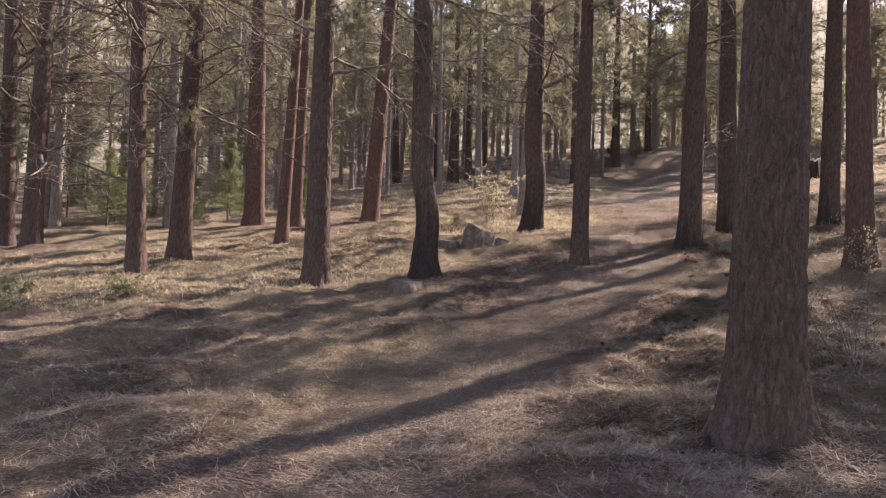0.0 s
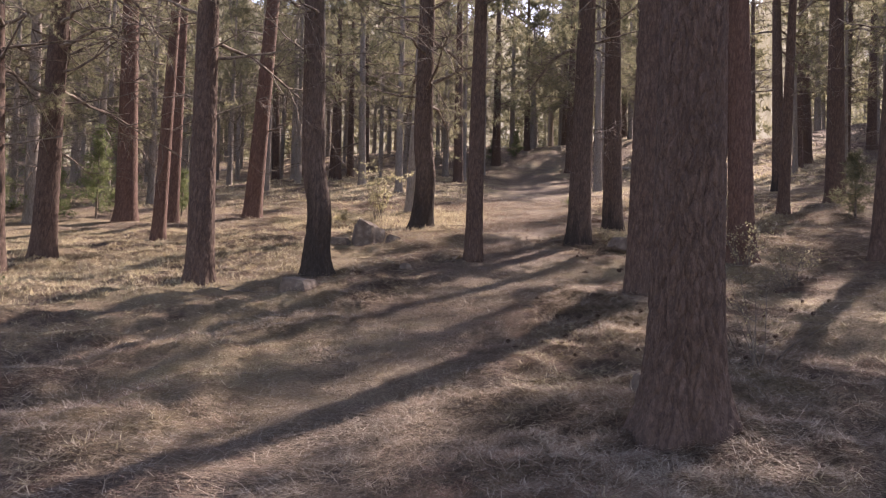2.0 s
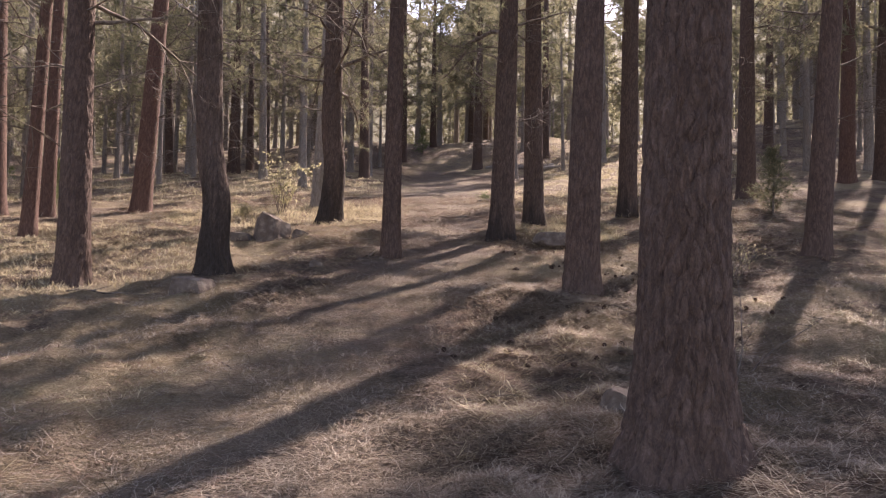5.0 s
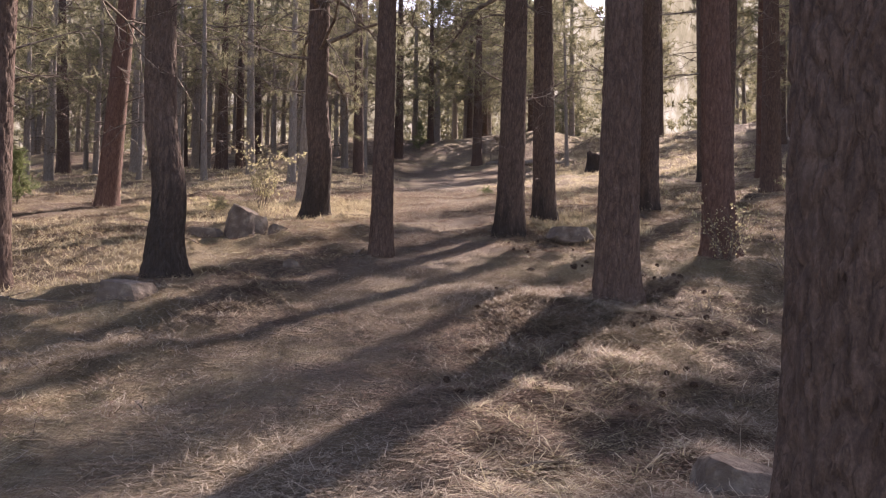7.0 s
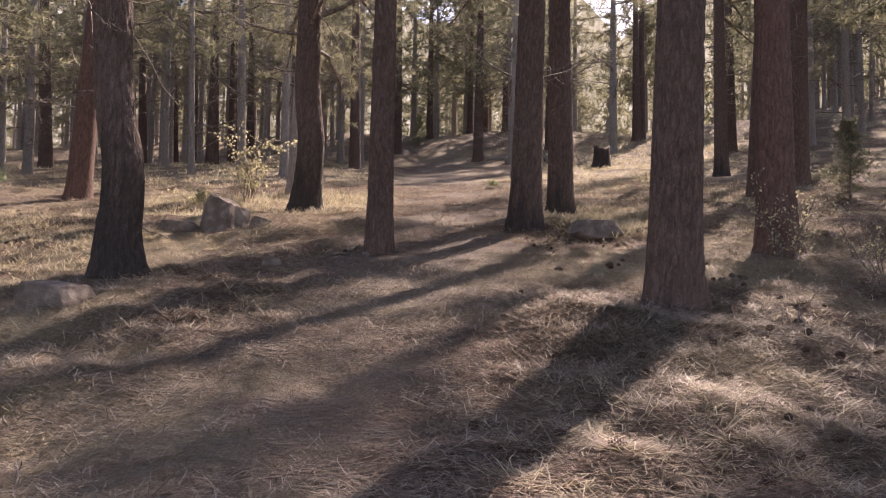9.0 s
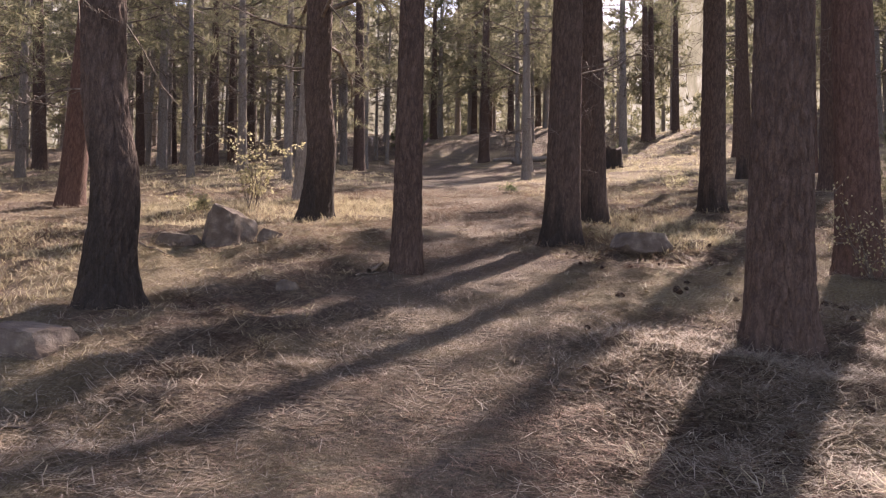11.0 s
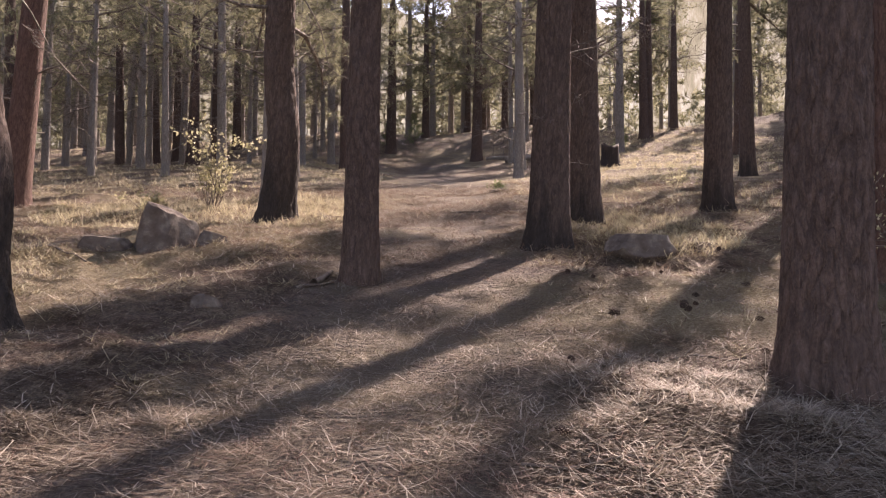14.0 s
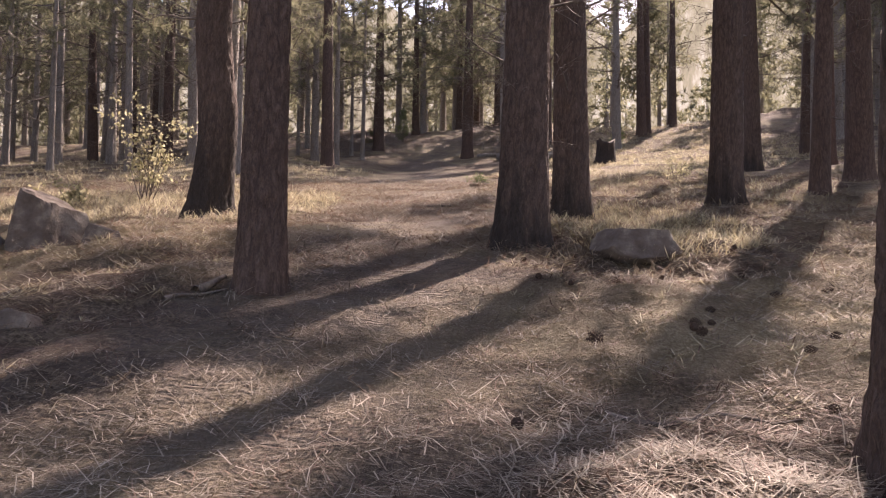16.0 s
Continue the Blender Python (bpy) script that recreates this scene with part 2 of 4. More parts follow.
# ---- trees ----
class Soup:
    """Gathers vertices and faces."""

    def __init__(self):
        self.v, self.f, self.mi = [], [], []

    def tube(self, path, radii, sides=5, mat=0):
        base = len(self.v)
        up = Vector((0.13, 0.31, 0.94))
        for i, p in enumerate(path):
            p = Vector(p)
            d = (Vector(path[min(i + 1, len(path) - 1)]) - Vector(path[max(i - 1, 0)])).normalized()
            a = d.cross(up)
            if a.length < 0.05:
                a = d.cross(Vector((1, 0, 0)))
            a.normalize()
            b = d.cross(a)
            for s in range(sides):
                t = 2 * math.pi * s / sides
                self.v.append(tuple(p + (a * math.cos(t) + b * math.sin(t)) * radii[i]))
        for i in range(len(path) - 1):
            for s in range(sides):
                q = base + i * sides
                self.f.append((q + s, q + (s + 1) % sides, q + sides + (s + 1) % sides, q + sides + s))
                self.mi.append(mat)

    def mesh(self, name, materials):
        me = mesh_of(name, self.v, self.f, materials)
        me.polygons.foreach_set("material_index", self.mi)
        return me


def crooked(rng, start, way, length, n, droop, wander):
    """A crooked line of n steps, sagging by droop and wandering."""
    p, d, out = Vector(start), Vector(way).normalized(), [tuple(start)]
    for i in range(n):
        d = (d + Vector((rng.gauss(0, wander), rng.gauss(0, wander), rng.gauss(0, wander) + droop))).normalized()
        p = p + d * (length / n)
        out.append(tuple(p))
    return out


def dead_branch(seed, length, twigs):
    """A bare limb along +x with crooked twigs."""
    rng, s = random.Random(seed), Soup()
    path = crooked(rng, (0, 0, 0), (1, 0, 0.15), length, 6, -0.03, 0.16)
    s.tube(path, [0.021 * (1 - 0.85 * i / 6) for i in range(7)], 4)
    for _ in range(twigs):
        i = rng.randint(1, 6)
        side = rng.choice((-1, 1))
        tw = crooked(rng, path[i], (0.6, side * rng.uniform(0.3, 1.0), rng.uniform(-0.6, 0.5)), length * rng.uniform(0.2, 0.55), 3, -0.03, 0.25)
        s.tube(tw, [0.008, 0.006, 0.005, 0.002], 3)
        for _ in range(2):
            j = rng.randint(1, 3)
            s.tube(crooked(rng, tw[j], (0.5, side * rng.uniform(-0.5, 1.0), rng.uniform(-0.8, 0.6)), length * rng.uniform(0.1, 0.25), 1, -0.03, 0.3), [0.005, 0.0015], 3)
    return s.mesh("branch", [TWIG])


def needle_tris(rng, centres, ways, per, length, width):
    """Needles, one slim triangle each, bristling round the given points."""
    n = len(centres) * per
    c = np.repeat(np.asarray(centres), per, 0)
    w = np.repeat(np.asarray(ways), per, 0)
    d = w * 0.55 + rng.normal(0, 0.55, (n, 3))
    d /= np.linalg.norm(d, axis=1, keepdims=True) + 1e-9
    side = np.cross(d, rng.normal(0, 1, (n, 3)))
    side /= np.linalg.norm(side, axis=1, keepdims=True) + 1e-9
    ln = length * rng.uniform(0.6, 1.2, (n, 1))
    wd = width * rng.uniform(0.7, 1.3, (n, 1))
    v = np.stack([c - side * wd, c + side * wd, c + d * ln], 1).reshape(-1, 3)
    return v, np.arange(n * 3).reshape(-1, 3)


def live_limb(seed, length, tufts):
    """A stout crooked limb along +x that ends in twigs; some carry needles."""
    rng, nrng, s = random.Random(seed), np.random.default_rng(seed), Soup()
    path = crooked(rng, (0, 0, 0), (1, 0, 0.25), length, 9, -0.01, 0.2)
    s.tube(path, [0.046 * (1 - 0.85 * i / 9) for i in range(10)], 7)
    centres, ways = [], []
    for _ in range(12):
        i = rng.randint(3, 9)
        side = rng.choice((-1, 1))
        tw = crooked(rng, path[i], (0.7, side * rng.uniform(0.2, 1.0), rng.uniform(-0.6, 0.6)), length * rng.uniform(0.15, 0.4), 4, 0.0, 0.25)
        s.tube(tw, [0.011, 0.009, 0.007, 0.005, 0.003], 4)
        for _ in range(3):
            j = rng.randint(1, 4)
            end = crooked(rng, tw[j], (0.5, side * rng.uniform(-0.5, 1.0), rng.uniform(-0.8, 0.6)), length * rng.uniform(0.06, 0.16), 2, 0.0, 0.3)
            s.tube(end, [0.006, 0.004, 0.002], 3)
            if rng.random() < tufts:
                for q in (1, 2):
                    centres.append(end[q])
                    ways.append(tuple((Vector(end[q]) - Vector(end[q - 1])).normalized()))
    me = s.mesh("branch", [TWIG, NEEDLES])
    if not centres:
        return me
    v, t = needle_tris(nrng, centres, ways, 26, 0.17, 0.0035)
    base, wood_faces = len(s.v), len(s.f)
    me = bpy.data.meshes.new("branch")
    me.from_pydata(s.v + v.tolist(), [], s.f + (t + base).tolist())
    me.materials.append(TWIG)
    me.materials.append(NEEDLES)
    me.polygons.foreach_set("material_index", [0] * wood_faces + [1] * len(t))
    me.update()
    return me


STOUT_LIMBS = [live_limb(200 + i, 1.7 + 0.2 * i, (0.0, 0.9, 0.0, 0.7, 0.4)[i]) for i in range(5)]
BRANCHES = [dead_branch(100 + i, 1.1 + 0.16 * (i % 5), 7 + i % 4) for i in range(10)]


def crown_mesh(seed, height, spread, limbs, per, length, width, tufts=3, low=0.9):
    """A pine crown round the z axis from 0 to height: limbs, and tufts of needles along and beside them."""
    rng, nrng, s = random.Random(seed), np.random.default_rng(seed), Soup()
    centres, ways = [], []
    for i in range(limbs):
        f = (i + rng.random()) / limbs
        z, a = height * f**low, rng.uniform(0, 6.283)
        reach = spread * (1.05 - f) ** 0.65 * rng.uniform(0.45, 1.15)
        path = crooked(rng, (0, 0, z), (math.cos(a), math.sin(a), rng.uniform(-0.25, 0.3)), reach, 4, 0.0, 0.15)
        s.tube(path, [0.03 * (1 - 0.8 * k / 4) * (1.1 - f * 0.5) for k in range(5)], 3)
        for k in range(1 + (rng.random() < 0.6), 5):
            for _ in range(tufts):
                tip = crooked(rng, path[k], (math.cos(a) + rng.gauss(0, 0.9), math.sin(a) + rng.gauss(0, 0.9), rng.gauss(0.0, 0.5)), reach * rng.uniform(0.08, 0.34), 2, 0.02, 0.25)
                w = (Vector(tip[2]) - Vector(tip[1])).normalized()
                for q in (1, 2):
                    centres.append(tip[q])
                    ways.append(tuple(w))
    v, t = needle_tris(nrng, centres, ways, per, length, width)
    base = len(s.v)
    me = bpy.data.meshes.new("crown")
    me.from_pydata(s.v + v.tolist(), [], s.f + (t + base).tolist())
    me.materials.append(TWIG)
    me.materials.append(NEEDLES)
    me.polygons.foreach_set("material_index", [0] * len(s.f) + [1] * len(t))
    me.update()
    return me


CROWNS = [crown_mesh(300 + i, 9.0, 1.9, 36, 6, 0.22, 0.013) for i in range(4)]
FULL_CROWNS = [crown_mesh(310 + i, 9.0, 2.5, 52, 15, 0.26, 0.011) for i in range(3)]
LOW_CROWNS = [crown_mesh(320 + i, 9.0, 1.95, 52, 7, 0.25, 0.012, 3, 1.0) for i in range(6)]
FAR_CROWNS = [crown_mesh(340 + i, 9.0, 2.7, 34, 4, 0.5, 0.045, 2, 1.0) for i in range(4)]


def plates(u, v, around, seed):
    """How far each place is from the nearest furrow between the plates of bark, 0 to 1."""
    f1, f2 = np.full(u.shape, 9.0), np.full(u.shape, 9.0)
    iu, iv = np.floor(u), np.floor(v)
    for du in (-1, 0, 1):
        for dv in (-1, 0, 1):
            cu, cv = iu + du, iv + dv
            key = np.mod(cu, around) * 127.1 + cv * 311.7 + seed * 17.3
            ju, jv = np.modf(np.abs(np.sin(key) * 43758.5453))[0], np.modf(np.abs(np.sin(key * 1.7 + 4.1) * 24634.6345))[0]
            d = np.hypot(cu + 0.1 + 0.8 * ju - u, cv + 0.1 + 0.8 * jv - v)
            f2 = np.where(d < f1, f1, np.minimum(f2, d))
            f1 = np.minimum(f1, d)
    return np.clip((f2 - f1) / 0.35, 0, 1)


def curve(z, bend):
    """The sideways bend of a trunk at height z, eased between its turning points."""
    h, d = zip(*bend)
    return sum(np.interp(z + o, h, d) for o in (-0.12, -0.06, 0.0, 0.06, 0.12)) / 5


def trunk_mesh(d, height, lean, material, seed, sides=12, fine_to=0.0, step=0.04, foot=1.28, bend=((0, 0), (30, 0))):
    """A tapered trunk from below the ground to its tip; up to fine_to its bark stands out in plates."""
    rng = random.Random(seed)
    zs = [-0.35] + list(np.arange(-0.06, fine_to, step)) if fine_to else [-0.35, -0.05, 0.06, 0.16, 0.3]
    zs += list(np.linspace(max(fine_to, 0.5), height, 16))
    zs = np.array(zs)
    th = np.arange(sides) * 2 * math.pi / sides
    Z, T = np.meshgrid(zs, th, indexing="ij")
    r = d / 2 * (1.04 - 0.95 * np.clip(Z / height, 0, 1) ** 1.15) * (1 + (foot - 1) * np.exp(-np.clip(Z, -0.1, None) / 0.28))
    lobes = sum(math.sin(seed + k) * np.cos(k * T + seed * 1.3 * k) for k in (2, 3, 5)) / 3
    r = r * (1 + lobes * (0.03 + 0.16 * np.exp(-np.clip(Z, 0, None) / 0.28)))
    if fine_to:
        around = max(6, round(math.pi * d / 0.062))
        wob = 0.35 * np.sin(Z * 9 + T * 3 + seed) + 0.25 * np.sin(Z * 21 - T * 5)
        p = plates(T / (2 * math.pi) * around + wob, Z / 0.21 + 0.5 * np.sin(T * 4 + seed) + 0.3 * np.sin(T * 11 - Z * 3), around, seed)
        p2 = plates(T / (2 * math.pi) * around * 2 + wob, Z / 0.06, around * 2, seed + 5)
        r = r * (1 + 0.05 * np.exp(-np.clip(Z, 0, None) / 0.35) * np.sin(9 * T + seed + 2 * Z))
        r = r + (p**0.6 - 0.7) * 0.026 * (0.5 + d) + (p2 - 0.5) * 0.0035
    cx = lean[0] * Z + curve(Z, bend)
    cy = lean[1] * Z
    v = np.stack([cx + r * np.cos(T), cy + r * np.sin(T), Z], -1).reshape(-1, 3)
    n, m = len(zs), sides
    idx = np.arange(n * m).reshape(n, m)
    nxt = np.roll(idx, -1, 1)
    faces = np.stack([idx[:-1], nxt[:-1], nxt[1:], idx[1:]], -1).reshape(-1, 4).tolist()
    return mesh_of("trunk", v.tolist(), faces, material)


GROUP = "pines of the wood"
PLACED = []


def tree(x, y, d, lx=0.0, ly=0.0, label="", bark=None, height=0.0, crown_from=6.5, branches=10, low=1.6, sides=14, fine=0.0, step=0.04, foot=1.28, crowns=None, reach=1.0, limbs=0, limb_low=3.0, crown_scale=0.9, bend=((0, 0), (30, 0)), turn=None):
    """A pine at x, y with a trunk of diameter d that leans by lx, ly for each metre of height."""
    seed = len(PLACED) * 13 + 5
    rng = random.Random(seed)
    PLACED.append((x, y))
    height = height or 11 + d * 9 + rng.uniform(-1, 2)
    root = tagged(new("pine_tree"), label or "tall pine with grey-brown plated bark and dead lower twigs", "pine tree", GROUP)
    root.location = (x, y, float(ground(x, y)))
    part("trunk", trunk_mesh(d, height, (lx, ly), bark or BARK, seed, sides, fine, step, foot, bend), root)
    for i in range(branches):
        z = low + (crown_from + 2.0 - low) * (i + rng.random()) / max(branches, 1)
        b = part("branch", BRANCHES[rng.randrange(len(BRANCHES))], root)
        a, k = rng.uniform(0, 6.283), reach * rng.uniform(0.55, 1.5) * min(1.0, 0.45 + z / 7)
        b.matrix_basis = Matrix.Translation((lx * z + float(curve(z, bend)), ly * z, z)) @ pose(0, 0, 0, rng.uniform(-40, 40), rng.uniform(-18, 22), math.degrees(a)) @ Matrix.Diagonal((k, k, k * rng.uniform(0.8, 1.2), 1))
    for i in range(limbs):
        z = limb_low + 3.2 * (i + rng.random()) / limbs
        b = part("branch", STOUT_LIMBS[(seed + i) % len(STOUT_LIMBS)], root)
        k = rng.uniform(0.7, 1.2)
        b.matrix_basis = Matrix.Translation((lx * z + float(curve(z, bend)), ly * z, z)) @ pose(0, 0, 0, rng.uniform(-30, 30), rng.uniform(-20, 15), i * 137 + rng.uniform(-30, 30) + seed * 40) @ Matrix.Diagonal((k, k, k, 1))
    c = part("crown", rng.choice(crowns or CROWNS), root)
    k = (height - crown_from) / 9.0
    c.matrix_basis = Matrix.Translation((lx * crown_from, ly * crown_from, crown_from)) @ Matrix(((1, 0, lx, 0), (0, 1, ly, 0), (0, 0, 1, 0), (0, 0, 0, 1))) @ pose(0, 0, 0, 0, 0, rng.uniform(0, 360) if turn is None else turn) @ Matrix.Diagonal((crown_scale * k**0.5, crown_scale * k**0.5, k, 1))
    return root


# pines beside the trail
tree(0.35, 6.30, 0.50, 0.020, 0.007, "thick pine with deeply furrowed grey-brown bark beside the trail", fine=4.2, step=0.022, sides=150, branches=3, low=4.5, height=17, foot=1.42)
tree(0.40, 11.67, 0.40, 0.030, 0.002, "pine with plated bark on the litter slope by the trail", fine=4.0, step=0.026, sides=110, branches=4, low=3.2, crowns=FULL_CROWNS, crown_from=6.5, crown_scale=1.2, turn=146)
tree(-0.49, 16.86, 0.43, 0.024, 0.001, "dark pine at the trail's edge with dead twigs", bark=BARK_SCORCHED, fine=4.2, step=0.035, sides=80, branches=18, low=0.9, limbs=3, limb_low=3.4, crowns=FULL_CROWNS, crown_from=6.5, crown_scale=1.15, turn=273)
tree(0.26, 19.37, 0.42, -0.008, 0.0, "dark pine with a burnt foot behind another pine", bark=BARK_SCORCHED, fine=4.2, step=0.045, sides=60, branches=14, low=0.9, crowns=FULL_CROWNS, crown_from=6.5, crown_scale=1.05, turn=62)
tree(-2.33, 14.67, 0.29, 0.010, 0.0, "slender straight pine beside the dusty trail", fine=4.2, step=0.03, sides=80, branches=4, low=3.4, crowns=FULL_CROWNS, crown_from=4.5, crown_scale=0.65, turn=221)
tree(-4.63, 12.85, 0.37, -0.004, -0.012, "leaning pine with a bent burnt foot and rim-lit bark", bark=BARK_CHAR, fine=5.0, step=0.03, sides=90, branches=12, low=1.6, limbs=3, limb_low=3.2, foot=1.4, bend=((0, 0), (0.35, -0.02), (0.7, 0.02), (1.05, 0.02), (1.35, -0.04), (1.65, -0.09), (2.1, -0.115), (3.5, -0.13), (6, -0.2), (30, -0.3)))
tree(-4.30, 19.47, 0.47, 0.0, 0.0, "pine burnt black at its foot with long bare limbs", bark=BARK_CHAR, fine=5.0, step=0.04, sides=80, branches=14, low=2.0, foot=1.36, reach=1.5, limbs=9, limb_low=2.6, crowns=FULL_CROWNS, bend=((0, 0), (0.45, 0.05), (1.0, 0.095), (1.4, 0.10), (1.8, 0.045), (2.4, 0.005), (3.4, 0.02), (5, 0.04), (30, 0.1)), crown_from=6.8, crown_scale=0.8, turn=282)
# pale bark stands in for the sun on this trunk
tree(-5.30, 23.05, 0.37, 0.033, 0.0, "pine trunk behind a burnt pine, painted pale as if sunlit", bark=BARK_PALE_HAZY, sides=24, crown_from=4.5, crown_scale=0.6, turn=350)
tree(-6.23, 11.99, 0.39, -0.006, -0.002, "dark straight pine in the grassy clearing", fine=5.0, step=0.035, sides=80, branches=14, low=2.4, reach=1.2, limbs=6, limb_low=3.2)
tree(2.22, 14.47, 0.40, -0.012, 0.0, "reddish-brown pine with a pale-leaved shrub at its foot", bark=BARK_RED, fine=4.0, step=0.035, sides=70, branches=6, low=1.8, crowns=FULL_CROWNS, crown_from=9.5, crown_scale=1.8, turn=267)
tree(2.49, 20.50, 0.42, 0.020, 0.0, "dark pine with a burnt foot on the slope", bark=BARK_SCORCHED, fine=4.5, step=0.045, sides=60, branches=5, low=2.5, crowns=FULL_CROWNS, crown_from=11.5, crown_scale=1.6, turn=289)
tree(4.56, 14.91, 0.39, 0.075, 0.005, "leaning dark pine on the hillside", sides=30, branches=8, crowns=FULL_CROWNS, crown_from=6.8, crown_scale=0.87, turn=259)

# unseen pines right of the view, placed and crowned to shade the ground
tree(8.3, 14.6, 0.42, 0.0, 0.0, branches=6, crowns=FULL_CROWNS, crown_scale=1.15)
tree(9.9, 21.4, 0.38, 0.01, 0.0, branches=6, crowns=FULL_CROWNS, crown_from=11, crown_scale=2.71, turn=324)
tree(7.75, 17.5, 0.40, 0.0, 0.0, branches=6, crowns=FULL_CROWNS, crown_from=7.5, crown_scale=1.29, turn=196)
tree(7.2, 11.6, 0.40, -0.01, 0.0, branches=6, crowns=FULL_CROWNS)
tree(11.2, 24.0, 0.45, 0.0, 0.01, branches=6, crowns=FULL_CROWNS, crown_from=4.5, crown_scale=1.38, turn=138)

# pines round the clearing
tree(-10.20, 12.45, 0.33, -0.038, -0.013, "pine with flaky rim-lit bark in the clearing", fine=5.5, step=0.05, sides=48, branches=22, low=1.4, reach=1.5, limbs=6, limb_low=3.0)
tree(-10.27, 13.79, 0.41, 0.019, 0.006, "leaning pine with flaky rim-lit bark in the clearing", fine=5.5, step=0.05, sides=48, branches=22, low=1.4, reach=1.5, limbs=6, limb_low=3.0)
tree(-15.56, 15.24, 0.46, 0.007, 0.002, "twiggy pine at the edge of the clearing", sides=24, branches=26, low=1.0, reach=1.8, limbs=6, limb_low=2.0)
tree(-16.67, 15.53, 0.39, -0.034, -0.011, "twiggy pine at the edge of the clearing", sides=24, branches=26, low=1.0, reach=1.8, limbs=6, limb_low=2.0)
tree(-9.60, 21.70, 0.48, 0.063, 0.004, "leaning reddish pine with a dark foot", bark=BARK_RED, sides=32, branches=10)
tree(-12.67, 20.42, 0.54, -0.020, -0.007, "stout dark pine in the shade", bark=BARK_RED, sides=32, branches=12, crown_from=5.0)
tree(-9.61, 16.70, 0.29, 0.032, 0.011, "slim red-barked pine with a sunlit edge", bark=BARK_RED, sides=28, branches=8, low=2.0)
tree(-11.08, 19.97, 0.31, 0.013, 0.004, "slim red-barked pine in the shade", bark=BARK_RED, sides=24, branches=8)

# pines up the slope
tree(6.62, 31.53, 0.43, -0.010, 0.0, "pine with a dark foot on the open hillside", branches=10, bark=BARK_SCORCHED, crowns=FULL_CROWNS, crown_from=5.2, crown_scale=1.55, turn=319)
tree(10.96, 44.54, 0.44, -0.014, 0.0)
tree(7.15, 26.62, 0.54, 0.013, 0.0, "dark pine on the open hillside", sides=24, branches=14, low=1.0, crowns=FULL_CROWNS, crown_from=8, crown_scale=0.7, turn=300)
tree(11.96, 30.75, 0.54, 0.030, 0.002, sides=24, bark=BARK_RED, height=19, crowns=FULL_CROWNS, crown_from=5, crown_scale=0.96, turn=57)
tree(13.70, 31.82, 0.55, 0.030, 0.002, sides=20)
tree(-1.36, 50.23, 0.56, 0.010, 0.0, "pine standing where the trail bends away", crowns=LOW_CROWNS, crown_from=3.6, crown_scale=1.25)
tree(-6.19, 52.75, 0.56, 0.0, 0.0, crowns=LOW_CROWNS, crown_from=3.6, crown_scale=1.25)
tree(-6.95, 41.81, 0.51, -0.012, 0.0)
tree(-18.55, 45.69, 0.45, -0.035, 0.0)
tree(-14.57, 47.64, 0.40, -0.007, 0.0)
tree(15.09, 47.81, 0.53, 0.025, 0.0)
tree(8.83, 32.16, 0.49, 0.012, 0.0, bark=BARK_RED, crown_from=7.5, crown_scale=0.67, turn=144)
tree(4.86, 23.15, 0.31, 0.045, 0.002, crown_from=10.5, crown_scale=1.3, turn=134)
tree(11.15, 39.24, 0.43, 0.040, 0.002)
tree(7.86, 52.27, 0.50, -0.008, 0.0)
tree(8.25, 52.9, 0.45, 0.004, 0.0)
tree(10.44, 56.16, 0.46, 0.007, 0.0)
tree(10.18, 43.46, 0.46, 0.025, 0.0)
tree(2.80, 51.96, 0.55, 0.006, 0.0, crowns=LOW_CROWNS, crown_from=3.6, crown_scale=1.25)
tree(-14.43, 43.87, 0.42, 0.019, 0.0)
tree(-18.26, 52.15, 0.45, -0.006, 0.0)
tree(-19.09, 51.33, 0.44, -0.030, 0.0)
tree(-15.79, 52.01, 0.32, -0.009, 0.0)
tree(-15.58, 54.61, 0.50, -0.013, 0.0)
tree(-20.03, 39.17, 0.55, -0.050, 0.0)
tree(-13.39, 41.40, 0.41, -0.012, 0.0)

# pines closing the view beyond the bend of the trail
tree(-4.6, 58.0, 0.42, 0.0, 0.0, crowns=LOW_CROWNS, crown_from=2.5, crown_scale=1.6)
tree(-2.0, 61.0, 0.40, 0.01, 0.0, crowns=LOW_CROWNS, crown_from=2.5, crown_scale=1.6)
tree(0.4, 58.5, 0.42, 0.0, 0.0, crowns=LOW_CROWNS, crown_from=2.8, crown_scale=1.6)
tree(-0.9, 65.0, 0.45, 0.0, 0.0, crowns=LOW_CROWNS, crown_from=2.5, crown_scale=1.7)
tree(2.4, 61.5, 0.40, -0.01, 0.0, crowns=LOW_CROWNS, crown_from=2.5, crown_scale=1.6)

